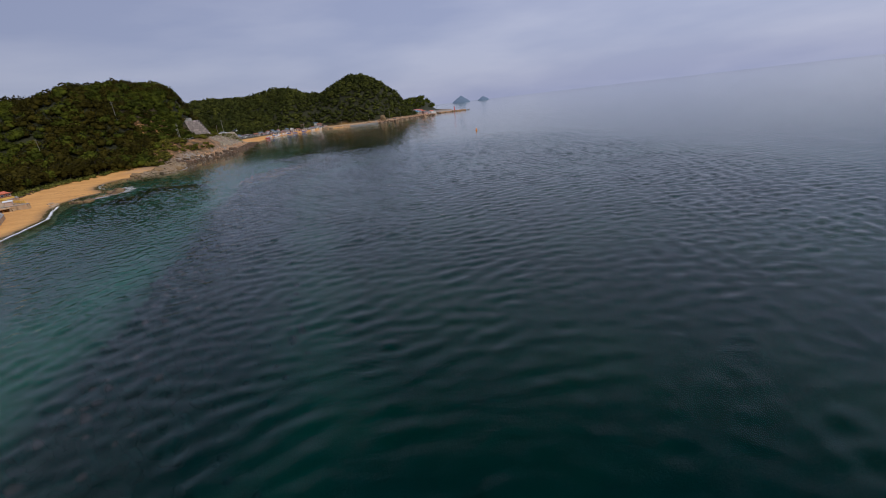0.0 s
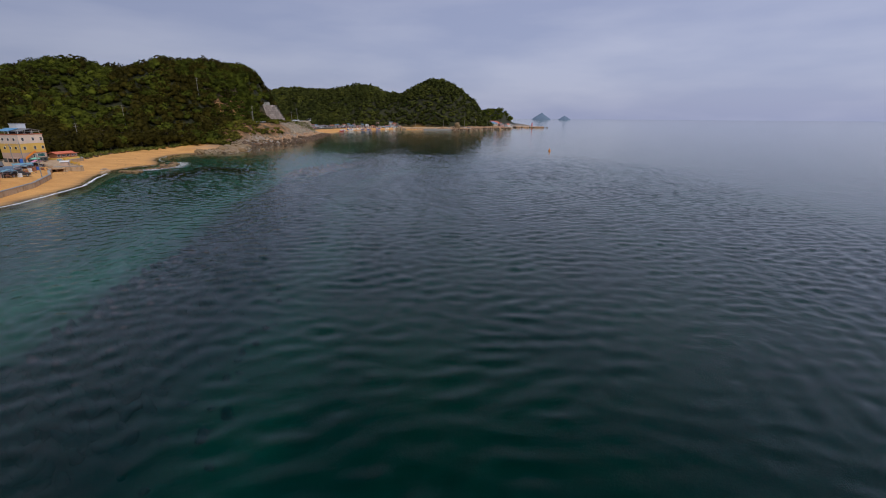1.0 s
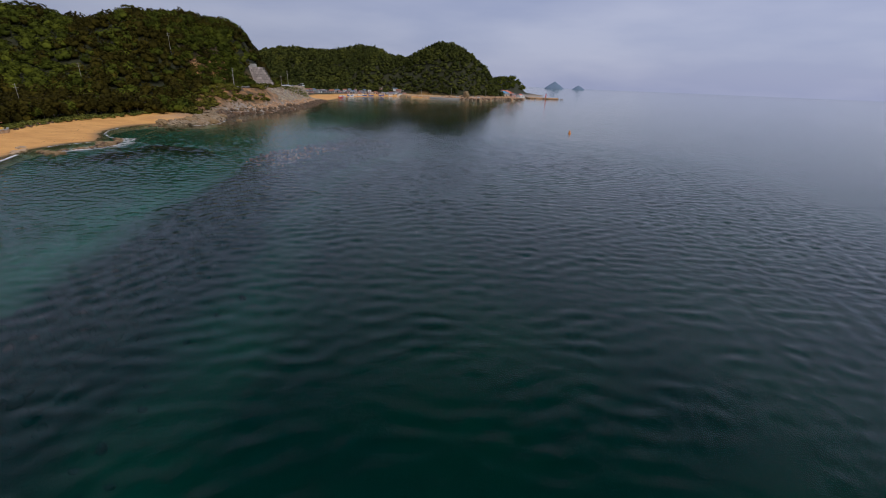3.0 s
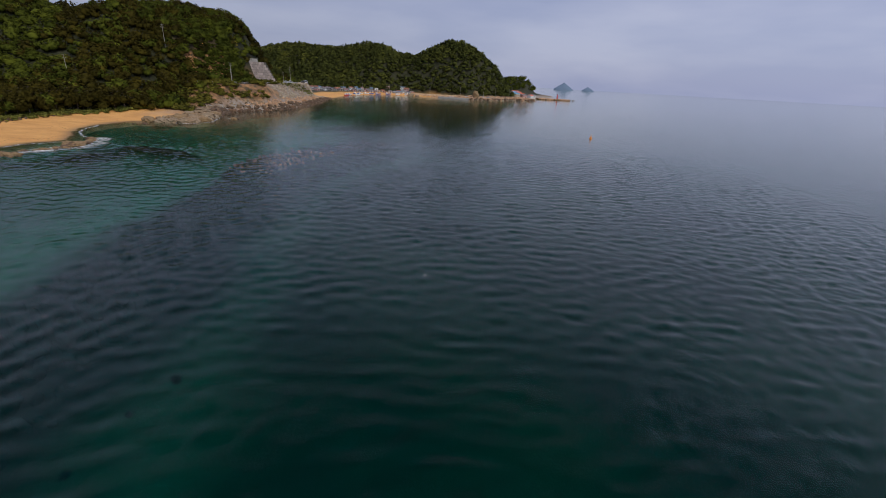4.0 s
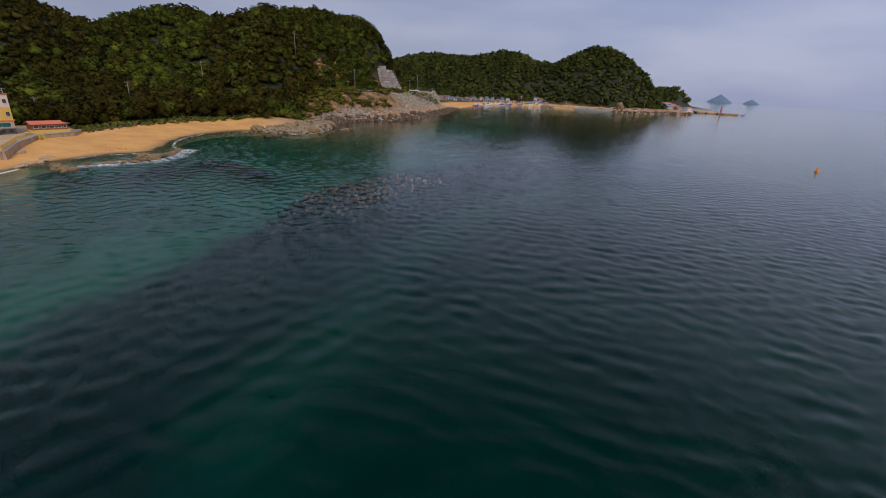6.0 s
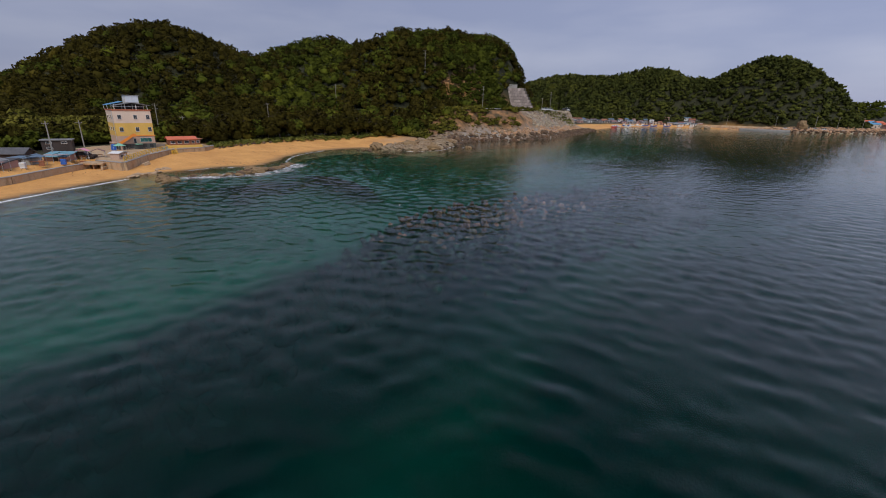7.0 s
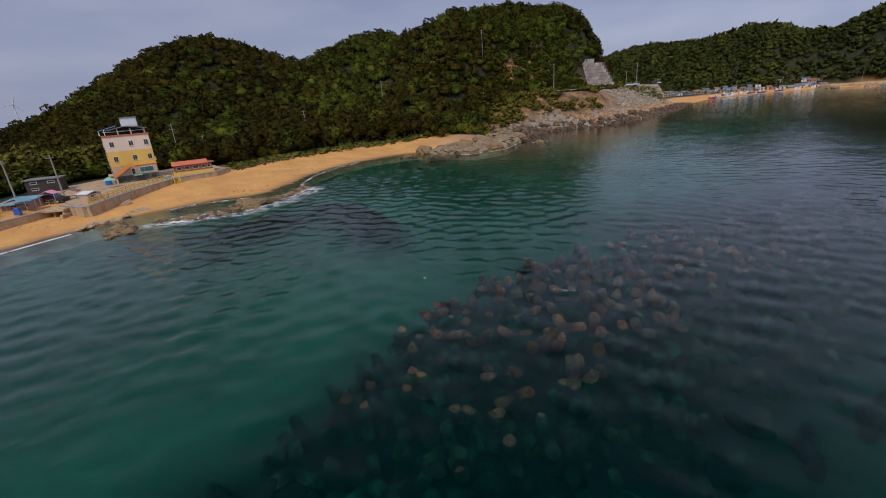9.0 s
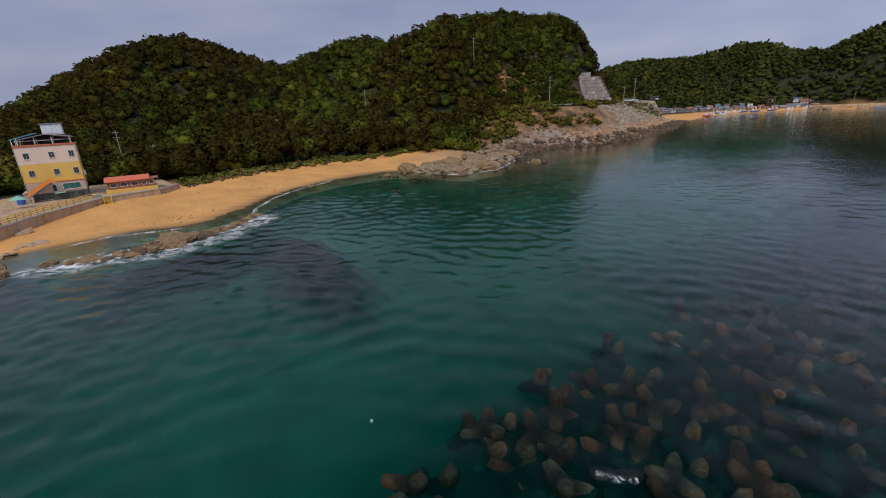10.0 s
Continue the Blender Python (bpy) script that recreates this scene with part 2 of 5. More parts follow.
def rod(bm, a, b, r0, r1=None, n=8):
    """Adds a tapered round bar from a to b."""
    a, b = Vector(a), Vector(b)
    turn = (b - a).to_track_quat("Z", "Y")
    bmesh.ops.create_cone(bm, cap_ends=True, segments=n, radius1=r0, radius2=r0 if r1 is None else r1, depth=(b - a).length,
                          matrix=Matrix.LocRotScale((a + b) / 2, turn, None))
    return bm


def prism(bm, outline, y0, y1):
    """Adds a solid with the outline (x, z) between two depths."""
    a = [bm.verts.new((x, y0, z)) for x, z in outline]
    b = [bm.verts.new((x, y1, z)) for x, z in outline]
    bm.faces.new(a)
    bm.faces.new(b[::-1])
    for i in range(len(a)):
        j = (i + 1) % len(a)
        bm.faces.new((a[i], b[i], b[j], a[j]))
    bmesh.ops.recalc_face_normals(bm, faces=bm.faces)
    return bm


def thing(name, label, category, group="", at=None):
    ob = new(name)
    if at is not None:
        ob.matrix_world = at
    return tagged(ob, label, category, group)


# ---- the lie of the land ----
COAST = [(-52, -520), (-73, -86), (-79, 52), (-86, 103), (-92, 125), (-101, 140), (-106, 150), (-109, 159), (-110, 167), (-106, 175), (-111, 183), (-118, 191),
         (-123, 199), (-126, 210), (-125, 222), (-119, 228), (-105, 229), (-104, 238), (-110, 252), (-119, 280), (-117, 297), (-109, 309), (-107, 336), (-112, 379),
         (-122, 431), (-128, 470), (-134, 545), (-112, 615), (-68, 636), (-30, 632), (17, 640), (52, 668), (76, 694), (84, 716), (92, 770), (108, 860),
         (128, 930), (160, 1034), (120, 1293), (-260, 2155), (-4700, 2600), (-4700, -4700), (-52, -4700)]
HILLS = [(-285, 229, 47, 66, 66), (-255, 312, 49, 66, 58), (-188, 314, 46, 50, 46), (-176, 338, 40, 34, 34), (-163, 364, 49, 30, 42),
         (-430, 40, 12, 120, 100), (-430, 340, 42, 100, 110),
         (-250, 700, 54, 95, 62), (-150, 716, 58, 90, 62), (-34, 728, 68, 74, 62), (85, 1034, 30, 80, 90), (-330, 640, 40, 90, 90)]
ROAD = [(-176, 240), (-158, 262), (-145, 282), (-136, 300), (-131, 325), (-129, 360), (-131, 390), (-140, 425), (-152, 470), (-158, 520)]
ROAD_Z = 13.0
coast = np.array(COAST, float)


def hash2(i, j, s):
    v = np.sin(i * 127.1 + j * 311.7 + s * 74.7) * 43758.5453
    return v - np.floor(v)


def rough(x, y, scale, seed=0, octaves=4):
    """Smooth random relief, about -1 to 1."""
    total, amp, norm = np.zeros_like(x, float), 1.0, 0.0
    for o in range(octaves):
        u, v = x / scale * 2 ** o, y / scale * 2 ** o
        i, j = np.floor(u), np.floor(v)
        a, b = u - i, v - j
        a, b = a * a * (3 - 2 * a), b * b * (3 - 2 * b)
        s = seed + o * 17
        val = (hash2(i, j, s) * (1 - a) + hash2(i + 1, j, s) * a) * (1 - b) + (hash2(i, j + 1, s) * (1 - a) + hash2(i + 1, j + 1, s) * a) * b
        total, norm, amp = total + amp * (2 * val - 1), norm + amp, amp * 0.5
    return total / norm


def step(a, b, x):
    t = np.clip((x - a) / (b - a), 0, 1)
    return t * t * (3 - 2 * t)


def inland(x, y):
    """Metres inland from the water's edge; negative out at sea."""
    best, inside = np.full(x.shape, 1e9), np.zeros(x.shape, bool)
    for (ax, ay), (bx, by) in zip(coast, np.roll(coast, -1, 0)):
        dx, dy = bx - ax, by - ay
        t = np.clip(((x - ax) * dx + (y - ay) * dy) / (dx * dx + dy * dy), 0, 1)
        best = np.minimum(best, (x - ax - t * dx) ** 2 + (y - ay - t * dy) ** 2)
        if dy:
            cross = ((ay > y) != (by > y)) & (x < ax + (y - ay) * dx / dy)
            inside ^= cross
    return np.sqrt(best) * np.where(inside, 1, -1)


def off_line(x, y, line):
    best = np.full(x.shape, 1e9)
    for (ax, ay), (bx, by) in zip(line, line[1:]):
        dx, dy = bx - ax, by - ay
        t = np.clip(((x - ax) * dx + (y - ay) * dy) / (dx * dx + dy * dy), 0, 1)
        best = np.minimum(best, np.hypot(x - ax - t * dx, y - ay - t * dy))
    return best


def headland(x, y):
    """1 on the rocky headland that carries the road, 0 elsewhere."""
    return step(229, 262, y) * (1 - step(400, 466, y)) * (x < -20)


def cape(x, y):
    return step(-45, -5, x) * step(560, 600, y)


REEF_EDGE = ((-400, -24), (36, -34), (63, -40), (95, -44), (120, -50), (140, -53.5), (155, -55.5), (170, -55.5), (182, -54), (192, -50), (206, -45), (218, -38))


def reef(x, y):
    """1 over the sunken breakwater."""
    ys, xs = np.array(REEF_EDGE, float).T
    left = np.interp(y, ys, xs)
    u = x - left + 2.5 * rough(x, y, 7, 61, 2)
    return step(-5, 6, u) * (1 - step(20, 32, u)) * (1 - step(214, 222, y)) * step(-60, -30, y)


def weed_bank(x, y):
    """1 on the weed-grown bank off the beach."""
    u, v = (x + 83) * 0.968 - (y - 178.5) * 0.25, (y - 178.5) * 0.968 + (x + 83) * 0.25
    return step(0.30, 0.62, np.exp(-(u / 16) ** 2 - (v / 5.5) ** 2) + 0.22 * rough(x, y, 6, 21))


# the sea walls: where the beach ends and the built-up terraces begin
WALL_Y = [-600, 60, 98, 120, 135, 142.5, 149.6, 152.3, 160.5, 168.8, 178, 182]
WALL_X = [-69, -84, -91, -100, -110, -117.5, -123, -115.5, -127.5, -136.5, -138, -142]
YARD_Z = 1.9


def height(x, y, d=None):
    d = inland(x, y) if d is None else d
    hl, cp = headland(x, y), cape(x, y)
    wob = rough(x, y, 14, 3)
    beach = np.where(d < 18, 0.05 * d, 0.9 + 0.09 * np.minimum(d - 18, 14) + 0.05 * np.maximum(d - 32, 0))
    beach = np.minimum(beach, 4.5)
    behind = np.interp(y, WALL_Y, WALL_X) - x
    beach = beach * (0.55 + 0.45 * step(176, 204, y))
    beach = np.where(y < 182, np.maximum(beach * (1 - step(1.8, 3.8, behind)), (YARD_Z - 0.25) * step(1.8, 3.8, behind)), beach)
    top = 3.2 + 9.8 * step(248, 300, y)
    crag = rough(x, y, 5, 41, 3)
    lift = step(0, 4, d) * 1.6 + step(2, 18, d) * (top - 1.6) + (wob * 1.3 + crag * 0.9) * step(0, 4, d) * (1 - step(14, 19, d))
    low = step(-1, 5, d) * 1.6 + step(5, 40, d) * 3.0 + wob * 0.8 * step(0, 5, d)
    land = beach * (1 - hl) + lift * hl
    land = land * (1 - cp) + low * cp
    hills = np.zeros_like(x, float)
    for hx, hy, hh, sx, sy in HILLS:
        hills += (hh * np.exp(-((x - hx) / sx) ** 2 - ((y - hy) / sy) ** 2)) ** 3
    hills = np.cbrt(hills) * np.where(hl > 0.5, step(20, 46, d), step(26, 62, d))
    land = np.maximum(land, hills) + rough(x, y, 30, 9) * 1.2 * step(30, 60, d)
    road = (1 - step(3.5, 8.5, off_line(x, y, ROAD))) * step(270, 296, y) * (1 - step(430, 470, y))
    land = land * (1 - road) + (ROAD_Z - 0.1) * road
    sea = -0.1 - 2.9 * step(0, 3.0, -d) - np.minimum(0.035 * -d, 3.5) + rough(x, y, 20, 5) * 0.35 * step(6, 20, -d)
    m_ = weed_bank(x, y)
    sea = sea * (1 - m_) - 1.5 * m_
    sea = np.where(reef(x, y) > 0, sea * (1 - reef(x, y)) + -3.6 * reef(x, y), sea)
    return np.where(d > 0, land, np.minimum(sea, -0.02))


def spaced(lo, hi, fine, far, grow=1.18):
    """Grid lines every `fine` metres between lo and hi, then ever wider out to far."""
    mid = list(np.arange(lo, hi + 0.01, fine))
    s, p, q = fine, [], []
    a, b = lo, hi
    while a > -far:
        s *= grow
        a -= s
        p.append(max(a, -far))
    s = fine
    while b < far:
        s *= grow
        b += s
        q.append(min(b, far))
    return np.array(p[::-1] + mid + q)


gx, gy = spaced(-300, -20, 2.0, 4700), spaced(40, 470, 2.0, 4700)
gx = np.concatenate([gx[gx <= -20], np.arange(-15, 131, 5.0), gx[gx > 133]])
gy = np.concatenate([gy[gy <= 470], np.arange(474, 741, 4.0), np.arange(746, 1100, 12.0), gy[gy > 1105]])
GX, GY = np.meshgrid(gx, gy)
D = inland(GX, GY)
Z = height(GX, GY, D)
nx, ny = len(gx), len(gy)
idx = np.arange(nx * ny).reshape(ny, nx)
quads = np.stack([idx[:-1, :-1], idx[:-1, 1:], idx[1:, 1:], idx[1:, :-1]], -1).reshape(-1, 4)
ground_me = mesh_of("ground", np.stack([GX, GY, Z], -1).reshape(-1, 3), quads, GROUND, True)
hl, cp, rf = headland(GX, GY), cape(GX, GY), reef(GX, GY)
shore_rock = np.exp(-((GX + 98) / 7) ** 2 - ((GY - 170) / 12) ** 2)
bar_weed = np.exp(-((GX + 93) / 9) ** 2 - ((GY - 168) / 14) ** 2) + 0.55 * rough(GX, GY, 8, 51)
# a band off the southern beach where the bed is darker
shore_dark = step(3, 8, -D) * (1 - step(20, 34, -D + 5 * rough(GX, GY, 12, 71))) * step(20, 60, GY) * (1 - step(160, 172, GY))
masks = {
    "sand": (1 - step(26, 36, D + 4 * rough(GX, GY, 10, 8))) * (1 - cp),
    "wet": 1 - step(0.6, 3.6, D + rough(GX, GY, 8, 2)),
    "rock": np.maximum(hl * (1 - step(15, 24, D + 5 * rough(GX, GY, 14, 4))), cp * (1 - step(16, 27, D + 6 * rough(GX, GY, 20, 6)))),
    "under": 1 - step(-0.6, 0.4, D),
    "reef": np.clip(np.maximum.reduce([weed_bank(GX, GY), 0.85 * step(0.5, 0.8, bar_weed), 0.42 * shore_dark, rf, step(0.45, 0.8, shore_rock + 0.4 * rough(GX, GY, 6, 31)), 0.9 * hl * (1 - step(3, 9, -D))]), 0, 1),
    "soil": hl * step(6, 10, D + 3 * rough(GX, GY, 8, 14)) * (1 - step(19, 25, D)) * (1 - step(325, 340, GY)) * step(246, 262, GY) + np.exp(-((GX + 153) / 5) ** 2 - ((GY - 306) / 5) ** 2) + np.exp(-((GX + 147.5) / 7) ** 2 - ((GY - 321) / 9) ** 2),
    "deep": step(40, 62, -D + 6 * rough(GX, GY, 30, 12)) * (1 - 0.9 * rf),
}
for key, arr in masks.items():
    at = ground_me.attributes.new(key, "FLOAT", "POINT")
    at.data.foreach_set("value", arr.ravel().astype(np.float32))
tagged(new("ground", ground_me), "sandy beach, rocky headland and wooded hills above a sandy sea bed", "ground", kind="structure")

wx, wy = spaced(-113, 85, 0.50, 4600, 1.25), spaced(-2, 232, 0.41, 4600, 1.12)
WX, WY = np.meshgrid(wx, wy)
calm = step(2, 12, -inland(WX, WY)) * step(-150, -116, WX) * (1 - step(60, 110, WX)) * step(-30, 0, WY) * (1 - step(130, 290, WY))
# a light chop: many small wave trains, most of them running in towards the north
seas = np.random.default_rng(12)
WZ = np.zeros_like(WX)
for _ in range(80):
    length, way = 1.05 * 2.9 ** seas.uniform(), math.radians(100 + 78 * seas.uniform(-1, 1))
    kx_, ky_ = 2 * math.pi / length * math.cos(way), 2 * math.pi / length * math.sin(way)
    WZ += 0.0052 * length ** 0.85 * np.sin(kx_ * WX + ky_ * WY + seas.uniform(0, 6.283))
WZ *= calm * (0.85 + 0.22 * rough(WX, WY, 26, 101, 2))
wi = np.arange(WX.size).reshape(WX.shape)
wq = np.stack([wi[:-1, :-1], wi[:-1, 1:], wi[1:, 1:], wi[1:, :-1]], -1).reshape(-1, 4)
tagged(new("water", mesh_of("water", np.stack([WX, WY, WZ], -1).reshape(-1, 3), wq, WATER, True)), "rippled dark teal sea, clear over the shallows", "sea", kind="structure")


for deep_, layer_mat in LAYERS:
    layer = new("water_layer", mesh_of("water_layer", np.array([(-4600, -4400, deep_), (4600, -4400, deep_), (4600, 4800, deep_), (-4600, 4800, deep_)]), np.array([(0, 1, 2, 3)]), layer_mat))
    tagged(layer, "clear teal sea water below the surface", "sea", kind="structure")


def ground_at(x, y):
    return float(height(np.array([float(x)]), np.array([float(y)]))[0])


# ---- woods ----
rng = np.random.default_rng(4)


def crown_template(clumps, tufts, tall, wide, size, seed, conical=0.0, low=-0.75):
    """A crown about the origin's trunk: clumps of crossed leaf blades round a ragged core, as (verts, tris)."""
    r = np.random.default_rng(seed)
    V, F = [], []
    base = 0
    for c in range(clumps):
        a, u = r.uniform(0, 2 * np.pi), r.uniform(low, 1.0)
        rad = np.sqrt(max(0.0, 1 - u * u)) * (1 - conical * (u + 1) / 2) * r.uniform(0.6, 1.12)
        centre = np.array([np.cos(a) * rad * wide, np.sin(a) * rad * wide, tall * (0.60 + 0.36 * u * r.uniform(0.85, 1.08))])
        for t in range(tufts):
            s = size * r.uniform(0.6, 1.25)
            d1, d2 = r.normal(size=3), r.normal(size=3)
            d1[2] *= 0.55
            d1 /= np.linalg.norm(d1)
            d2 -= d1 * (d1 @ d2)
            d2 /= np.linalg.norm(d2)
            o = centre + r.normal(size=3) * size * 0.35
            V += [o - d1 * s, o - d2 * s * 0.6, o + d1 * s * 0.9, o + d2 * s * 0.55]
            F += [(base, base + 1, base + 2), (base, base + 2, base + 3)]
            base += 4
    core = [(0, 0, 1), (0, 0, -1)] + [(np.cos(k * 1.047), np.sin(k * 1.047), h) for h in (0.45, -0.35) for k in range(6)]
    cv = [np.array([p[0] * wide * 0.68 * (1 - conical * (p[2] + 1) / 3), p[1] * wide * 0.68 * (1 - conical * (p[2] + 1) / 3), tall * (0.56 + 0.24 * p[2])]) * r.uniform(0.8, 1.1) for p in core]
    V += cv
    for k in range(6):
        j = (k + 1) % 6
        F += [(base, base + 2 + k, base + 2 + j), (base + 1, base + 8 + j, base + 8 + k), (base + 2 + k, base + 8 + k, base + 8 + j), (base + 2 + k, base + 8 + j, base + 2 + j)]
    return np.array(V), np.array(F)


def wood(name, templates, spots, mat, label):
    """One mesh of many trees at (x, y, z, size)."""
    V, F, T, B, base = [], [], [], [], 0
    which = rng.integers(0, len(templates), len(spots))
    for k, (tv, tf) in enumerate(templates):
        sel = spots[which == k]
        n = len(sel)
        if not n:
            continue
        a = rng.uniform(0, 2 * np.pi, n)
        ca, sa = np.cos(a)[:, None], np.sin(a)[:, None]
        s = sel[:, 3:4]
        x = (tv[:, 0] * ca - tv[:, 1] * sa) * s * rng.uniform(0.85, 1.2, (n, 1)) + sel[:, 0:1]
        y = (tv[:, 0] * sa + tv[:, 1] * ca) * s + sel[:, 1:2]
        z = tv[:, 2] * s * rng.uniform(0.85, 1.15, (n, 1)) + sel[:, 2:3]
        V.append(np.stack([x, y, z], -1).reshape(-1, 3))
        out = tv - (0, 0, 0.42 * tv[:, 2].max())
        out /= np.linalg.norm(out, axis=1)[:, None] + 1e-6
        B.append(np.stack([out[:, 0] * ca - out[:, 1] * sa, out[:, 0] * sa + out[:, 1] * ca, np.broadcast_to(out[:, 2], (n, len(out)))], -1).reshape(-1, 3))
        T.append(np.repeat(np.clip(rng.normal(0.45, 0.27, n), 0, 1), len(tv)))
        F.append((tf[None] + (np.arange(n) * len(tv))[:, None, None]).reshape(-1, 3) + base)
        base += n * len(tv)
    me = mesh_of(name, np.concatenate(V), np.concatenate(F), mat)
    me.attributes.new("tone", "FLOAT", "POINT").data.foreach_set("value", np.concatenate(T).astype(np.float32))
    me.attributes.new("bulge", "FLOAT_VECTOR", "POINT").data.foreach_set("vector", np.concatenate(B).astype(np.float32).ravel())
    tagged(new(name, me), label, "woods", kind="stuff")


def scatter(x0, x1, y0, y1, gap, keep):
    """Jittered spots in a rectangle that `keep` accepts."""
    xs, ys = np.meshgrid(np.arange(x0, x1, gap), np.arange(y0, y1, gap))
    xs, ys = (xs + rng.uniform(-0.5, 0.5, xs.shape) * gap).ravel(), (ys + rng.uniform(-0.5, 0.5, ys.shape) * gap).ravel()
    d = inland(xs, ys)
    z = height(xs, ys, d)
    ok = keep(xs, ys, z, d)
    return xs[ok], ys[ok], z[ok]


# bare scars and the crest wall: x, y, how far the trees are felled downhill, half width
SLIPS = ((-154.7, 309.2, 4.0, 2.4), (-149.5, 325.5, 12.0, 5.5), (-150.0, 350.5, 2.5, 2.2))


def wooded(x, y, z, d):
    clear = (y < 183) & (x > -160) | (y < 150) & (x > -150 + 0.40 * (150 - y))
    seaward = x > np.interp(y, [p[1] for p in ROAD], [p[0] for p in ROAD]) - 5.5
    hl_ = headland(x, y)
    cut = (hl_ > 0.4) & (y > 286) & seaward
    slip = np.zeros(x.shape, bool)
    for px, py, far, r in SLIPS:
        u = np.clip((x - px) * 0.55 - (y - py) * 0.83, 0, far)
        slip |= np.hypot(x - px - 0.55 * u, y - py + 0.83 * u) < r
    return (d > 27 - 11 * hl_) & ~clear & ((off_line(x, y, ROAD) > 5.5) | (y < 284)) & ~cut & ~slip & ~((y > 348) & (y < 366) & (x > -146) & (z < 24))


PINES = [crown_template(44, 4, 7.6, 3.4, 0.47, s, 0.25, -0.25) for s in range(6)]
BROADS = [crown_template(44, 4, 7.0, 3.6, 0.49, s + 20, 0.05, -0.25) for s in range(5)]
FARS = [crown_template(12, 4, 7.4, 3.9, 1.12, s + 40, 0.1, -0.2) for s in range(4)]
tx, ty, tz = scatter(-322, -105, 60, 470, 4.2, wooded)
sx_, sy_, sz_ = scatter(-182, -138, 268, 400, 4.0, lambda x, y, z, d: wooded(x, y, z, d) & (z > 13.5))
tx, ty, tz = np.append(tx, sx_), np.append(ty, sy_), np.append(tz, sz_)
kindmap = rough(tx, ty, 40, 77, 2) + 0.35 * rng.normal(size=len(tx)) + 0.9 * np.exp(-((tx + 208) / 24) ** 2 - ((ty - 258) / 22) ** 2) + 0.42 * step(258, 312, ty) - 0.45 * (1 - step(210, 270, ty))
# slopes that face away from the bay carry only a thin wood
facing = np.zeros(len(tx), bool)
for ox_, oy_ in ((10, 40), (0, 110), (-45, 160)):
    hidden = np.zeros(len(tx), bool)
    for k in np.linspace(0.55, 0.985, 26):
        hidden |= height(ox_ + (tx - ox_) * k, oy_ + (ty - oy_) * k) + 3.0 > 18 + (tz + 8.0 - 18) * k
    facing |= ~hidden
thick = facing | (rng.uniform(size=len(tx)) < 0.22)
tx, ty, tz, kindmap = tx[thick], ty[thick], tz[thick], kindmap[thick]
size = rng.uniform(0.75, 1.08, len(tx))
spots = np.stack([tx, ty, tz - 1.6, size], -1)
wood("pine_wood", PINES, spots[kindmap < 0.12], PINE, "dense dark green pine wood on the hillsides")
wood("broadleaf_wood", BROADS, spots[kindmap >= 0.12], LEAF, "lighter green broadleaf trees among the pines")
fx, fy, fz = scatter(-350, 70, 590, 742, 4.6, lambda x, y, z, d: (z > 4.4) & (d > np.where(x > -70, 24, 37)))
wood("far_wood", FARS, np.stack([fx, fy, fz - 3.2, rng.uniform(0.9, 1.35, len(fx))], -1), FAR_LEAF, "dark green wooded hill behind the far bay")
cx, cy, cz = scatter(-60, 180, 900, 1120, 9, lambda x, y, z, d: (z > 8) & (d > 30))
wood("cape_wood", FARS, np.stack([cx, cy, cz - 1.0, rng.uniform(0.9, 1.3, len(cx))], -1), LEAF, "dark green wooded hill on the distant cape")


# ---- more materials ----
CREAM = worn("cream_plaster", (0.66, 0.53, 0.43), 0.85, 0.16, 5.0, 0.5, 0.1)
YELLOW = worn("yellow_plaster", (0.66, 0.42, 0.10), 0.85, 0.16, 5.0, 0.5, 0.1)
BEIGE = worn("pink_beige_plaster", (0.50, 0.35, 0.27), 0.85, 0.18, 5.0, 0.6, 0.1)
DARK_BAND = worn("dark_green_grey_paint", (0.075, 0.085, 0.080), 0.7, 0.3, 5.0, 0.7, 0.1)
ORANGE = worn("orange_paint", (0.75, 0.24, 0.03), 0.6, 0.15, 6.0, 0.8, 0.05)
BRICK_RED = worn("brick_red_paint", (0.42, 0.13, 0.06), 0.75, 0.2, 6.0, 0.8, 0.05)
BLUE_ROOF = worn("blue_roof_sheet", (0.10, 0.30, 0.50), 0.5, 0.25, 3.0, 0.5, 0.1)
GREY_ROOF = worn("grey_roof_sheet", (0.25, 0.25, 0.255), 0.6, 0.35, 3.0, 0.6, 0.1, each=0.35)
WHITE = worn("white_paint", (0.75, 0.75, 0.74), 0.6, 0.15, 4.0, 0.6, 0.05, each=0.2)


def stained_concrete():
    m = Mat("sea_wall_concrete", 0.9)
    base = m.ramp(m.noise(3.5, 6, 0.7), [(0.3, (0.34, 0.25, 0.15)), (0.7, (0.58, 0.43, 0.27))])
    rust = m.ramp(m.noise(0.5, 5, 0.65), [(0.46, (0.42, 0.31, 0.20)), (0.64, (0.46, 0.22, 0.085))])
    runs = m.ramp(m.noise(0.8, 6, 0.7, (1, 1, 0.22)), [(0.36, (0.48, 0.43, 0.36)), (0.50, (1.0, 1.0, 1.0))])
    m.colour(m.mix(0.65, m.mix(0.5, base, rust), runs, "MULTIPLY"))
    m.bump(m.noise(6.0, 5, 0.65), 0.4, 0.04)
    return m.mat


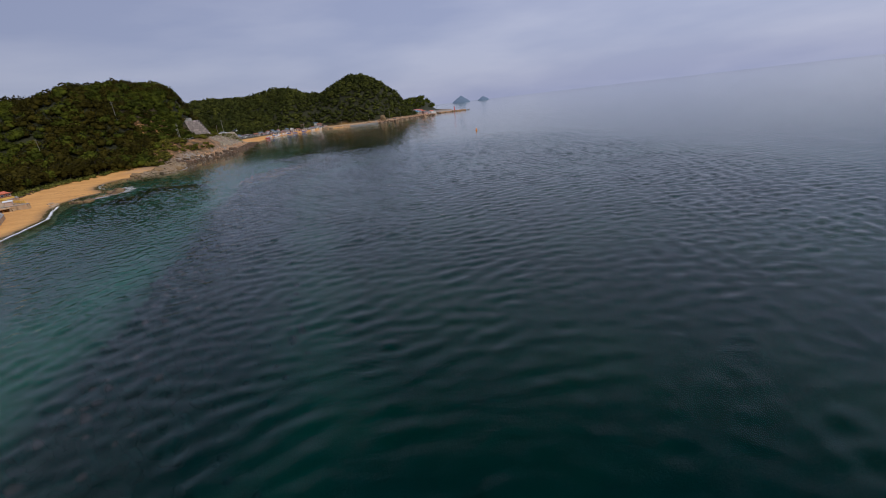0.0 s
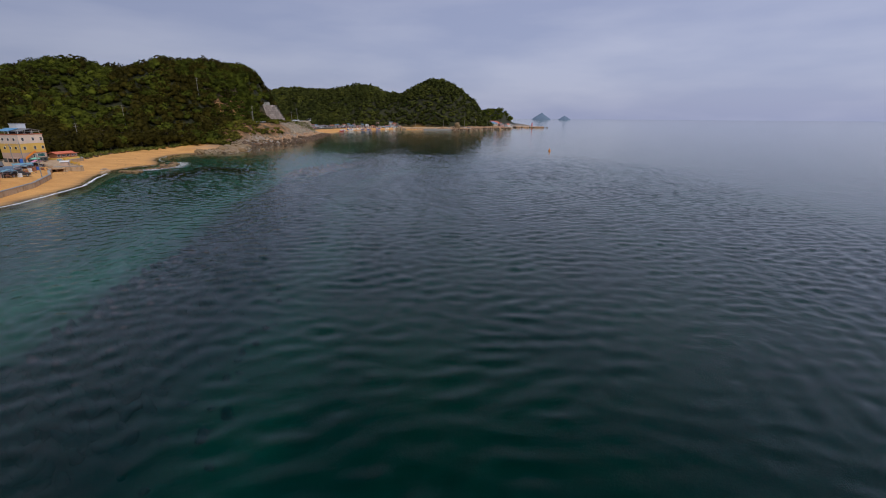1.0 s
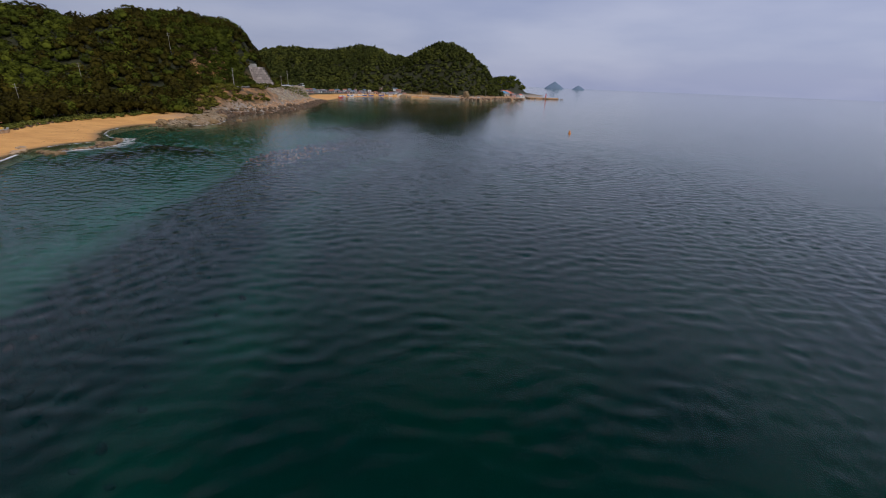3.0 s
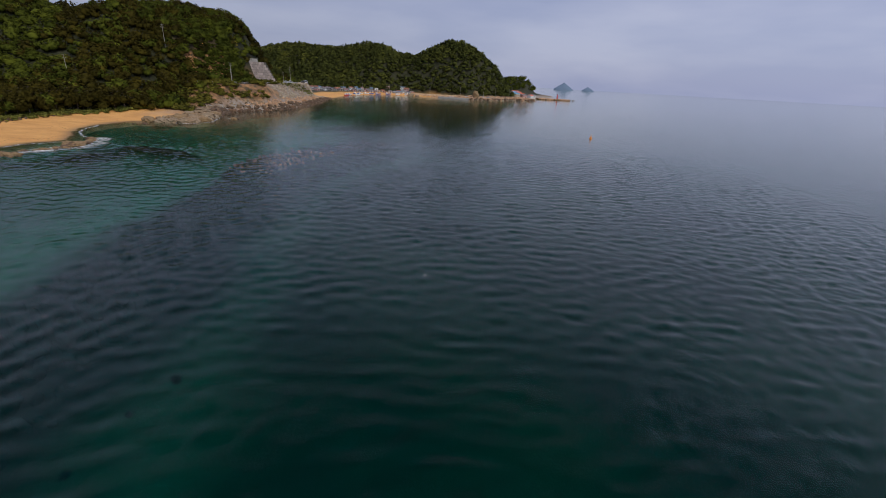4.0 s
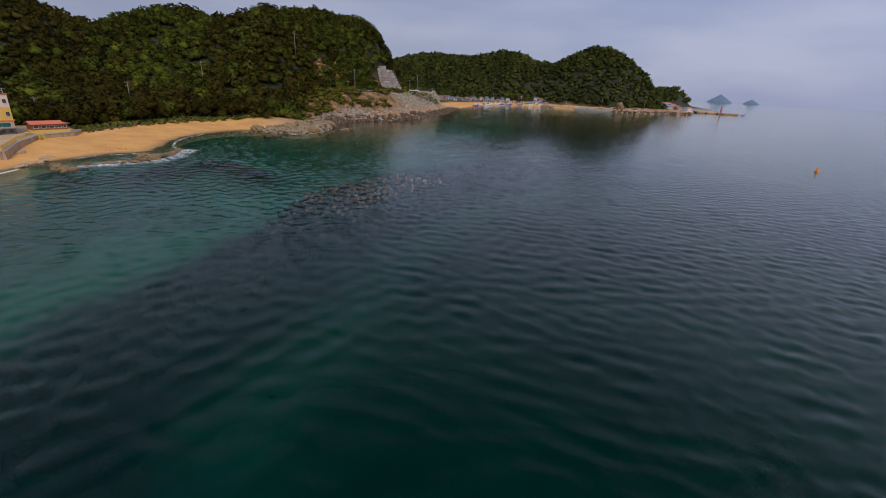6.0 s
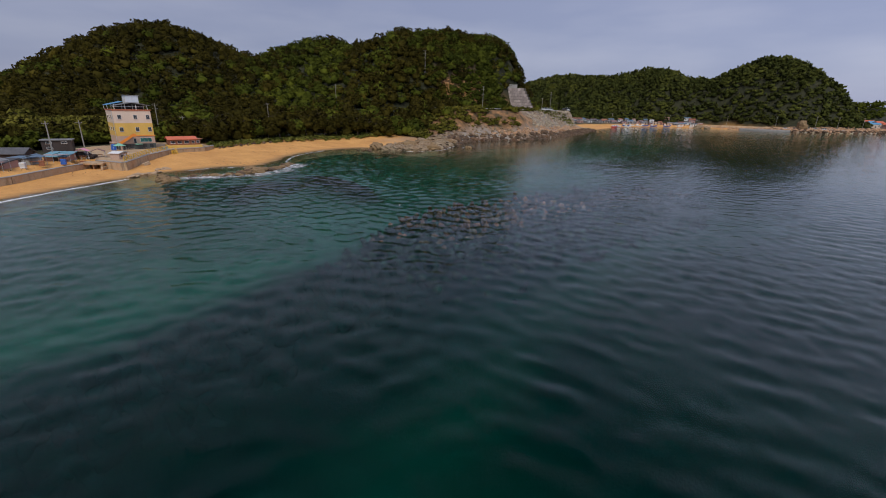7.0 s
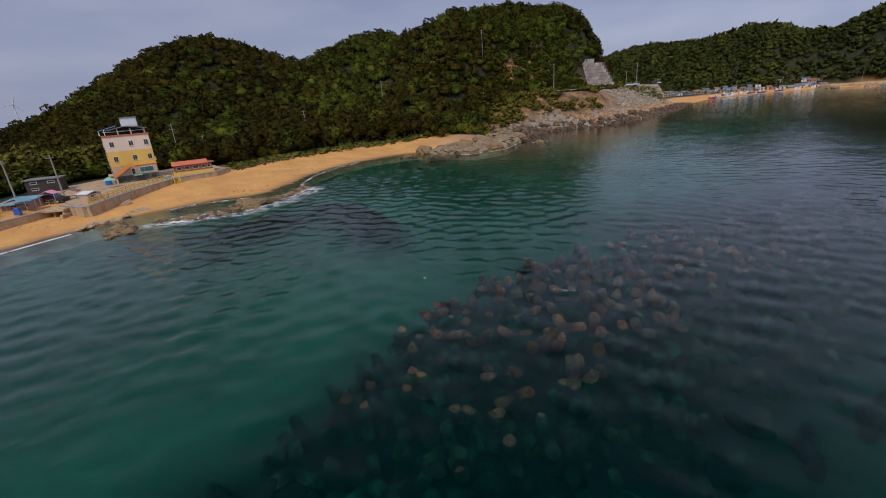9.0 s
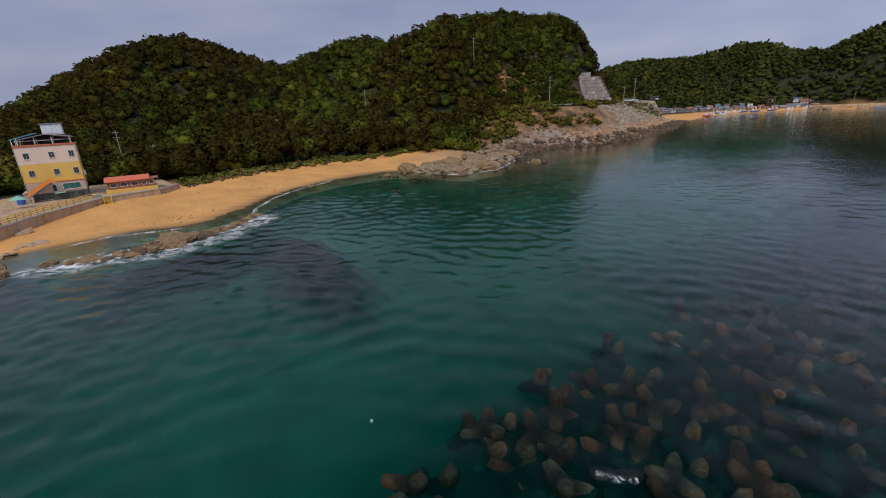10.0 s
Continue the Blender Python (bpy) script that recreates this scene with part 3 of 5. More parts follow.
CONCRETE = stained_concrete()
GREY_CONCRETE = worn("grey_concrete", (0.36, 0.35, 0.33), 0.9, 0.3, 4.0, 0.5, 0.3, each=0.25)
BLOCK = worn("pinkish_concrete_block", (0.44, 0.37, 0.34), 0.9, 0.3, 3.0, 0.7, 0.4, each=0.45)
JOINT_AND_HOLLOW = worn("dark_joint_and_hollow", (0.09, 0.08, 0.07), 0.95, 0.3)
YELLOW_STEEL = worn("yellow_painted_steel", (0.70, 0.42, 0.035), 0.6, 0.25, 6.0, 1.0, 0.05)
RED_ROOF = worn("orange_red_roof", (0.62, 0.15, 0.07), 0.6, 0.2, 4.0, 0.6, 0.1, each=0.35)
BROWN_WALL = worn("brown_timber_wall", (0.30, 0.12, 0.06), 0.8, 0.25, 5.0, 0.8, 0.1)
BLACK_WOOD = worn("dark_brown_timber", (0.055, 0.040, 0.035), 0.8, 0.35, 5.0, 0.8, 0.1)
PINK_WALL = worn("pinkish_wall", (0.55, 0.33, 0.28), 0.85, 0.2, 5.0, 0.6, 0.1, each=0.3)
BLUE_CLOTH = worn("pale_blue_awning", (0.15, 0.32, 0.40), 0.7, 0.2, 3.0, 0.6, 0.05)
PINK_CLOTH = worn("pink_awning", (0.70, 0.28, 0.40), 0.7, 0.2, 3.0, 0.6, 0.05)
GREEN_CLOTH = worn("pale_green_canopy", (0.22, 0.50, 0.36), 0.7, 0.2, 3.0, 0.6, 0.05)
TARP = worn("faded_blue_tarpaulin", (0.12, 0.19, 0.27), 0.7, 0.3, 3.0, 0.8, 0.1, each=0.3)
SLATE = worn("dark_grey_roof", (0.10, 0.10, 0.108), 0.75, 0.35, 3.0, 0.8, 0.1, each=0.4)
RUST_ROOF = worn("rust_red_roof", (0.36, 0.15, 0.09), 0.75, 0.3, 3.0, 0.8, 0.1, each=0.35)
DULL_ROOF = worn("dull_pink_roof", (0.26, 0.15, 0.14), 0.75, 0.3, 3.0, 0.8, 0.1, each=0.3)
BLUE_PLASTIC = worn("blue_plastic", (0.03, 0.12, 0.45), 0.45, 0.2)
ASPHALT = worn("asphalt", (0.07, 0.07, 0.07), 0.9, 0.3, 6.0, 0.5, 0.2)
POLE_GREY = worn("pole_concrete", (0.27, 0.25, 0.225), 0.85, 0.2, 5.0, 0.7, 0.1)
STEEL = worn("galvanised_steel", (0.55, 0.56, 0.57), 0.45, 0.2, 5.0, 0.7, 0.05, 0.6)
PALE_PANEL = worn("pale_blue_grey_panel", (0.60, 0.63, 0.68), 0.5, 0.12)
RUBBER = worn("rubber", (0.02, 0.02, 0.02), 0.85, 0.2)
RED_PAINT = worn("red_paint", (0.60, 0.06, 0.04), 0.5, 0.2, 4.0, 0.6, 0.05)
BUOY_ORANGE = worn("orange_buoy_paint", (0.80, 0.28, 0.03), 0.5, 0.15)
TURBINE = worn("turbine_white", (0.62, 0.63, 0.66), 0.5, 0.08, 2.0, 0.3, 0.0)
# the blue of the air in between is put into the islands' base colour
FAR_ISLE = worn("haze_tinted_rock", (0.13, 0.19, 0.27), 0.95, 0.15, 0.05, 0.01, 0.0)


def glass_material(name, tint):
    m = Mat(name, 0.08)
    m.colour(m.ramp(m.noise(0.6, 3), [(0.35, tuple(c * 0.6 for c in tint)), (0.65, tint)]))
    m.shader.inputs["Specular IOR Level"].default_value = 0.6
    return m.mat


GLASS, TEAL_GLASS = glass_material("window_glass", (0.05, 0.06, 0.07)), glass_material("teal_glass", (0.03, 0.13, 0.12))


def rock_material(name, dark, mid, light, rust):
    m = Mat(name, 0.9)
    grain = m.ramp(m.noise(1.6, 6, 0.7, (1, 1, 2)), [(0.36, dark), (0.50, mid), (0.68, light)])
    tone = m.ramp(m.noise(0.18, 4, 0.6), [(0.35, rust), (0.55, mid), (0.72, light)])
    each = m.ramp(m.island(), [(0.0, dark), (0.5, mid), (1.0, light)])
    m.colour(m.mix(0.3, m.mix(0.4, grain, tone), each))
    m.bump(m.noise(3.0, 6, 0.7), 0.6, 0.15)
    return m.mat


ROCK = rock_material("pale_brown_rock", (0.030, 0.021, 0.013), (0.20, 0.145, 0.088), (0.46, 0.36, 0.235), (0.27, 0.13, 0.05))
TAN_ROCK = rock_material("tan_rock", (0.15, 0.085, 0.045), (0.42, 0.25, 0.14), (0.56, 0.38, 0.23), (0.44, 0.22, 0.10))
RUST_ROCK = rock_material("orange_bare_rock", (0.14, 0.075, 0.03), (0.42, 0.215, 0.085), (0.62, 0.37, 0.17), (0.46, 0.19, 0.06))
RIPRAP = rock_material("grey_riprap_stone", (0.09, 0.072, 0.050), (0.33, 0.275, 0.20), (0.52, 0.45, 0.34), (0.38, 0.23, 0.12))
DARK_ROCK = rock_material("wet_dark_rock", (0.024, 0.017, 0.012), (0.085, 0.056, 0.034), (0.20, 0.13, 0.075), (0.20, 0.085, 0.035))
PALE_SLAB = rock_material("pale_sandy_stone", (0.20, 0.13, 0.075), (0.40, 0.28, 0.17), (0.52, 0.38, 0.25), (0.42, 0.27, 0.15))
GOLD_ROCK = rock_material("golden_brown_rock", (0.07, 0.042, 0.02), (0.20, 0.13, 0.062), (0.36, 0.25, 0.13), (0.24, 0.13, 0.055))


def tetrapod_material():
    m = Mat("encrusted_concrete", 0.85)
    base = m.ramp(m.noise(1.5, 7, 0.75), [(0.38, (0.03, 0.024, 0.020)), (0.48, (0.14, 0.11, 0.09)), (0.64, (0.36, 0.28, 0.235))])
    crust = m.ramp(m.noise(5.5, 5, 0.7), [(0.42, (0.25, 0.24, 0.22)), (0.56, (1.25, 1.2, 1.1))])
    rust = m.ramp(m.noise(0.45, 4, 0.6), [(0.47, (0.13, 0.11, 0.085)), (0.58, (0.52, 0.17, 0.07))])
    out = m.mix(0.45, m.mix(0.48, base, rust), crust, "MULTIPLY")
    # pale crust and lit tips, shaded centres: the light is put into the colour
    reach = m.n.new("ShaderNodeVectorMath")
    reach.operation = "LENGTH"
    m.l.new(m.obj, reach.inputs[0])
    crust_and_shade = m.ramp(reach.outputs["Value"], [(0.55, (0.34, 0.33, 0.36)), (1.25, (1.75, 1.42, 1.28))])
    out = m.mix(1.0, out, crust_and_shade, "MULTIPLY")
    m.colour(m.mix(1.0, out, m.ramp(m.random(), [(0.0, 0.35), (0.6, 0.75), (1.0, 1.35)]), "MULTIPLY"))
    m.bump(m.noise(2.6, 6, 0.75), 1.0, 0.4)
    return m.mat


def foam_material(name, thin, scale=0.65):
    m = Mat(name, 0.7)
    m.colour((0.80, 0.82, 0.82))
    lace = m.ramp(m.noise(scale, 8, 0.78, distort=1.0), [(thin, 0.0), (thin + 0.13, 0.95)])
    edge = m.attr("thick")
    mult = m.n.new("ShaderNodeMath")
    mult.operation = "MULTIPLY"
    m.l.new(lace, mult.inputs[0])
    m.l.new(edge, mult.inputs[1])
    m.l.new(mult.outputs[0], m.shader.inputs["Alpha"])
    return m.mat


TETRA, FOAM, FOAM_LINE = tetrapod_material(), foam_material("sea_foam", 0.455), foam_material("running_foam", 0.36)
# purple growth, darkened in its colour for the dimness of deeper water
DROWNED = rock_material("dimmed_purple_growth", (0.010, 0.008, 0.009), (0.034, 0.026, 0.031), (0.13, 0.085, 0.090), (0.065, 0.036, 0.040))

# ---- sunken breakwater ----
def tetrapod_arrays(rings=((0.0, 0.70), (0.6, 0.58), (1.25, 0.50), (1.72, 0.42), (1.90, 0.23)), sides=9):
    V, F, base = [], [], 0
    ways = [Vector((0, 0, 1))] + [Vector((math.cos(a) * 0.943, math.sin(a) * 0.943, -0.333)) for a in (0, 2.094, 4.189)]
    for w in ways:
        side = w.orthogonal().normalized()
        other = w.cross(side)
        for far, r in rings:
            for k in range(sides):
                a = k * 2 * math.pi / sides
                spot = w * far + (side * math.cos(a) + other * math.sin(a)) * r
                V.append(spot * (1 + 0.16 * noise.noise(spot * 2.6)) + w * 0.10 * noise.noise(spot * 4.1))
        V.append(w * 1.94)
        for ring in range(len(rings) - 1):
            for k in range(sides):
                p, q = base + ring * sides + k, base + ring * sides + (k + 1) % sides
                F += [(p, q, q + sides), (p, q + sides, p + sides)]
        last = base + (len(rings) - 1) * sides
        for k in range(sides):
            F.append((last + k, last + (k + 1) % sides, last + sides))
        base += len(rings) * sides + 1
    return np.array([tuple(v) for v in V]) * 0.66, np.array(F)


tet_v, tet_f = tetrapod_arrays()
low_v, low_f = tetrapod_arrays(((0.0, 0.70), (1.5, 0.50), (1.84, 0.28)), 6)
ys_, xs_ = np.array(REEF_EDGE, float).T
TU, TV = np.meshgrid(np.arange(0.4, 25, 1.6), np.arange(-6, 217, 1.6))
TU, TV = (TU + rng.uniform(-0.9, 0.9, TU.shape)).ravel(), (TV + rng.uniform(-0.9, 0.9, TV.shape)).ravel()
TX = TU + np.interp(TV, ys_, xs_)
keep = (rng.uniform(size=TX.size) > step(20, 31, TU)) & (rng.uniform(size=TX.size) < 0.3 + 0.7 * step(1, 6, TU)) & ~((TV > 205) & (TU > 16)) & ~((TU < 4) & (TV < 156)) & (TU > 1.2)
TX, TV, TU = TX[keep], TV[keep], TU[keep]
TZ = -1.90 + rng.uniform(-0.85, 0.30, TX.size) - 1.05 * step(70, 115, TV) * (1 - step(142, 176, TV)) - 0.45 * (1 - step(70, 115, TV)) - 1.7 * (1 - step(2, 9, TU)) * (1 - step(146, 158, TV)) - 2.4 * step(12, 22, TU) + 0.35 * np.exp(-((TV - 172) / 14) ** 2)
near = (TV > 152) & (TV < 192) & (TU < 22)
near_ids, V_, F_, base_ = np.flatnonzero(near), [], [], 0
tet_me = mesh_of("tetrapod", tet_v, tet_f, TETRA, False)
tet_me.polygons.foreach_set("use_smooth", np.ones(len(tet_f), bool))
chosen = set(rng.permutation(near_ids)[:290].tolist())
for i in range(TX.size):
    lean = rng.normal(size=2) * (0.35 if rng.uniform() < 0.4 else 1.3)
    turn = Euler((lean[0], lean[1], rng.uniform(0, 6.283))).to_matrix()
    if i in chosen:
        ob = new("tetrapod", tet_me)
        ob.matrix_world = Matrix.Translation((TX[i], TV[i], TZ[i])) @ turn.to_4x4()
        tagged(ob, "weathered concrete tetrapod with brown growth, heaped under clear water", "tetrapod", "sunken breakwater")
    else:
        V_.append(low_v @ np.array(turn).T + (TX[i], TV[i], TZ[i]))
        F_.append(low_f + base_)
        base_ += len(low_v)
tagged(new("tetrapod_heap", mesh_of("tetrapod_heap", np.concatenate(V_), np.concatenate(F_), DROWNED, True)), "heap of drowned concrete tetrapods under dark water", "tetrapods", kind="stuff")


# ---- rocks ----
def hull(n, seed, flat=0.7):
    """An angular boulder, about one metre across, as arrays."""
    r = random.Random(seed)
    bm = bmesh.new()
    for _ in range(n):
        d = Vector((r.gauss(0, 1), r.gauss(0, 1), r.gauss(0, 1))).normalized() * r.uniform(0.42, 0.56)
        bm.verts.new((d.x, d.y, d.z * flat))
    bmesh.ops.convex_hull(bm, input=bm.verts)
    loose = [v for v in bm.verts if not v.link_faces]
    bmesh.ops.delete(bm, geom=loose, context="VERTS")
    bmesh.ops.triangulate(bm, faces=bm.faces)
    bm.verts.index_update()
    out = np.array([tuple(v.co) for v in bm.verts]), np.array([[v.index for v in f.verts] for f in bm.faces])
    bm.free()
    return out


HULLS = [hull(11, s, 0.85) for s in range(12)]


def boulders(name, xs, ys, sizes, mat, label, sink=0.3, floor=None):
    """One mesh of many loose stones lying on the ground."""
    zs = height(xs, ys) if floor is None else np.full(len(xs), floor)
    V, F, base = [], [], 0
    for x, y, z, s in zip(xs, ys, zs, sizes):
        hv, hf = HULLS[rng.integers(len(HULLS))]
        turn = np.array(Euler((rng.uniform(-0.5, 0.5), rng.uniform(-0.5, 0.5), rng.uniform(0, 6.28))).to_matrix())
        sc = np.array([rng.uniform(0.8, 1.35), rng.uniform(0.7, 1.1), rng.uniform(0.7, 1.1)]) * s
        V.append((hv * sc) @ turn.T + (x, y, max(z, -0.7) + s * (0.35 - sink)))
        F.append(hf + base)
        base += len(hv)
    ob = new(name, mesh_of(name, np.concatenate(V), np.concatenate(F), mat))
    return tagged(ob, label, "boulders", kind="stuff")


def along(line, gap):
    """Points every `gap` metres on a line of (x, y)."""
    out = []
    for (ax, ay), (bx, by) in zip(line, line[1:]):
        n = max(1, int(math.hypot(bx - ax, by - ay) / gap))
        out += [(ax + (bx - ax) * k / n, ay + (by - ay) * k / n) for k in range(n)]
    return out + [line[-1]]


rock_meshes = {}


def outcrop(x, y, s, mat, label, group, z=None, squash=0.8):
    """One rock with its own cracked, ridged shape, half sunk in sand or sea."""
    kind_ = (mat.name, rng.integers(6))
    if kind_ not in rock_meshes:
        bm = bmesh.new()
        bmesh.ops.create_icosphere(bm, subdivisions=3, radius=0.5)
        off = Vector((kind_[1] * 7.3, 1.7, 4.1))
        for v in bm.verts:
            near_, second = noise.voronoi(v.co * 3.4 + off)[0][:2]
            crack = min(1.0, (second - near_) * 3.0)
            fine = noise.fractal(v.co * 9.0 + off, 0.8, 2.1, 3)
            shelf = noise.noise(Vector((off.x, 3.0, v.co.z * 11.0)))
            v.co *= 0.62 + 0.30 * crack + 0.24 * near_ + 0.10 * fine
            v.co.x *= 1 + 0.16 * shelf
            v.co.y *= 1 + 0.16 * shelf
        me = bpy.data.meshes.new("rock")
        bm.to_mesh(me)
        bm.free()
        me.materials.append(mat)
        rock_meshes[kind_] = me
    ob = new("rock", rock_meshes[kind_])
    z = ground_at(x, y) if z is None else z
    ob.matrix_world = Matrix.LocRotScale((x, y, z + 0.12 * s * squash), Euler((rng.uniform(-0.3, 0.3), rng.uniform(-0.3, 0.3), rng.uniform(0, 6.28))),
                                         (s * rng.uniform(1.0, 1.6), s * rng.uniform(0.8, 1.2), s * squash * rng.uniform(0.8, 1.1)))
    return tagged(ob, label, "rock", group)


BAR = "golden-brown wave-washed rock ringed by white surf"
for x, y in along([(-101.5, 158.5), (-98.5, 163), (-97.2, 168), (-98.2, 173), (-101.2, 177.5), (-105, 183)], 1.0):
    big = math.exp(-((y - 170.5) / 4.5) ** 2)
    for _ in range(2 + round(3 * big)):
        outcrop(x + rng.uniform(-1.0, 1.0) - rng.uniform(0, 2.6) * big, y + rng.uniform(-0.8, 0.8), rng.uniform(0.7, 1.5) + 1.1 * big * rng.uniform(), GOLD_ROCK if rng.uniform() < 0.6 else DARK_ROCK, BAR, "rocks of the surf bar", -0.15 + 0.25 * big, 0.55)
for _ in range(16):
    outcrop(-101.6 + rng.normal() * 1.5, 154.2 + rng.normal() * 1.6, rng.uniform(0.8, 2.0), GOLD_ROCK if rng.uniform() < 0.6 else DARK_ROCK, "brown barnacled rock at the edge of the sand", "rocks below the inn", -0.1, 0.6)
for x, y in along([(-108, 150.5), (-110, 155), (-114, 159)], 0.8):
    outcrop(x + rng.uniform(-1.2, 1.2), y, rng.uniform(0.7, 1.6), PALE_SLAB, "flat pale stone lying on the beach", "beach stones", None, 0.4)
for x, y, s in ((-119, 218.5, 2.4), (-117.6, 219.6, 1.6), (-120.5, 217.5, 1.2), (-102, 253, 2.6), (-100.6, 254.5, 1.6), (-101.5, 207, 1.0)):
    outcrop(x, y, s, DARK_ROCK if s < 2 else GOLD_ROCK, "dark rock standing out of the shallows", "lone rocks", -0.15, 0.6)
for _ in range(62):
    y_ = rng.uniform(226, 256)
    x_ = np.interp(y_, [226, 229, 238, 252, 258], [-121, -106, -104.5, -110, -112]) - abs(rng.normal()) * 4.5
    outcrop(x_, y_, rng.uniform(2.4, 5.4), ROCK if rng.uniform() < 0.7 else GOLD_ROCK, "weathered grey-brown rock of the headland", "headland rocks", None, 0.7)

qx, qy = rng.uniform(-124, -103, 620), rng.uniform(226, 262, 620)
qd = inland(qx, qy)
okq = (qd > -0.8) & (qd < 11) & (rough(qx, qy, 5, 91) > -0.15)
boulders("platform_stones", qx[okq], qy[okq], rng.uniform(0.5, 2.0, okq.sum()) ** 1.3, ROCK, "broken layered rock of the headland's low platform", 0.3)
cl = along([(-104, 238), (-110, 252), (-119, 280), (-117, 297), (-109, 309), (-107, 336), (-112, 379), (-122, 431), (-128, 462)], 1.0)
px_, py_ = np.array([p for p in cl for _ in range(3)]).T
boulders("shore_boulders", px_ - rng.uniform(-1.6, 4.2, len(px_)), py_ + rng.normal(size=len(px_)), rng.uniform(1.0, 3.2, len(px_)), DARK_ROCK, "dark wet boulders along the foot of the headland", 0.3)
lx_, ly_ = px_[py_ > 300], py_[py_ > 300]
boulders("ledge_stones", lx_ - rng.uniform(3.8, 7.5, len(lx_)), ly_ + rng.normal(size=len(lx_)), rng.uniform(0.8, 2.0, len(lx_)), TAN_ROCK, "orange-brown stones of the ledge above the dark boulders", 0.35)
px_, py_ = px_[py_ < 318], py_[py_ < 318]
boulders("pale_boulders", px_ - rng.uniform(3.0, 9.5, len(px_)), py_ + rng.normal(size=len(px_)), rng.uniform(0.6, 2.3, len(px_)), ROCK, "pale grey-brown broken rock on the headland's slope", 0.3)
ux, uy = rng.uniform(-150, -108, 5200), rng.uniform(332, 474, 5200)
ud = inland(ux, uy)
ok = (ud > 7) & (ud < 16) & (ux > -142)
boulders("riprap", ux[ok], uy[ok], rng.uniform(0.7, 1.8, ok.sum()), RIPRAP, "tipped grey riprap stones below the road", 0.25)
kx, ky = np.array([p for p in along([(-44, 634), (-20, 634), (17, 640), (52, 668), (76, 694), (84, 716)], 1.6) for _ in range(2)]).T
boulders("cape_boulders", kx - rng.uniform(-2, 5, len(kx)), ky + rng.uniform(-2, 6, len(kx)), rng.uniform(1.5, 4.0, len(kx)), DARK_ROCK, "dark boulders at the water's edge of the far cape", 0.3)
boulders("cape_ledges", np.tile(kx, 3) - rng.uniform(-4, 22, 3 * len(kx)), np.tile(ky, 3) + rng.uniform(0, 24, 3 * len(kx)), rng.uniform(1.2, 4.0, 3 * len(kx)), TAN_ROCK, "pale rock ledges on the far cape", 0.35)
for cx_, cy_, r_, n_ in ((-153.6, 307.6, 2.0, 70), (-147.6, 321.6, 6.0, 330)):
    scar_x, scar_y = cx_ + rng.normal(size=n_) * r_ * 0.5, cy_ + rng.normal(size=n_) * r_ * 0.8
    boulders("rock_scar", scar_x, scar_y, rng.uniform(0.5, 1.8, n_), RUST_ROCK, "bare orange rock scar on the slope above the road", 0.3)
outcrop(0, 652, 9.5, GOLD_ROCK, "tall lone yellowish rock on the far cape", "", 3.5, 1.25)
outcrop(-82, 634, 9.0, ROCK, "low sand-coloured rock by the bay beach", "", 0.3, 0.5)
outcrop(-74, 634, 6.0, ROCK, "low sand-coloured rock by the bay beach", "", 0.2, 0.5)
wallx, wally = np.array(along([(-142, 184), (-145, 193), (-148, 205), (-149, 222)], 0.8)).T
boulders("stone_row", wallx + rng.normal(size=len(wallx)) * 0.6, wally, rng.uniform(0.5, 1.2, len(wallx)), DARK_ROCK, "row of dark stones where the beach meets the trees", 0.2)


wrack_x = np.concatenate([-113.5 + rng.normal(size=70) * 2.2, rng.uniform(-120, -113, 60), -130 + rng.normal(size=60) * 6])
wrack_y = np.concatenate([173 + rng.normal(size=70) * 3.5, rng.uniform(128, 150, 60), 196 + rng.normal(size=60) * 10])
dry = inland(wrack_x, wrack_y) > 3
boulders("beach_debris", wrack_x[dry], wrack_y[dry], rng.uniform(0.08, 0.32, dry.sum()), GOLD_ROCK, "small stones and drift litter on the sand", 0.3)


# ---- foam ----
def surf(line, width, label, drift=0.0, mat=None):
    pts = [Vector((x, y)) for x, y in along(line, 0.8)]
    V, T, F = [], [], []
    for i, p in enumerate(pts):
        ahead = (pts[min(i + 1, len(pts) - 1)] - pts[max(i - 1, 0)]).normalized()
        side = Vector((ahead.y, -ahead.x))
        w = width * (0.5 + 0.9 * abs(noise.noise(Vector((p.x * 0.35, p.y * 0.35, 2.0)))) + 0.2)
        wig = noise.noise(Vector((p.x * 0.2, p.y * 0.2, 9.0))) * width * 0.5 + drift
        for k in range(5):
            f = k / 4
            q = p + side * (wig + (f - 0.35) * w * 2)
            V.append((q.x, q.y, 0.04))
            T.append((0.0, 1.0, 0.95, 0.6, 0.0)[k])
    for i in range(len(pts) - 1):
        for k in range(4):
            F.append((i * 5 + k, i * 5 + k + 1, i * 5 + 6 + k, i * 5 + 5 + k))
    me = mesh_of("surf", np.array(V), np.array(F), mat or FOAM, True)
    me.attributes.new("thick", "FLOAT", "POINT").data.foreach_set("value", np.array(T, np.float32))
    tagged(new("surf", me), label, "foam", kind="stuff")


surf([(-73, -86), (-79, 52), (-86, 103), (-92, 125), (-101, 140), (-105.5, 149)], 0.55, "thin white line of a wave running up the sand", 0.5, FOAM_LINE)
surf([(-100.5, 156), (-98, 162), (-95.4, 168), (-96.2, 173), (-99.2, 178), (-103.5, 184)], 2.6, "white surf breaking round the rock bar")
surf([(-96.6, 164), (-94.8, 169), (-96.2, 175), (-100.5, 181)], 2.4, "broken white water on the seaward side of the bar")
surf([(-101, 160), (-99.6, 166), (-100.2, 172), (-102.4, 179)], 1.5, "thin foam among the rocks of the bar")
surf([(-104, 181), (-110, 184), (-117.5, 191), (-122.5, 199), (-125.5, 208)], 0.5, "thin white line of foam on the wet sand", 0.3)
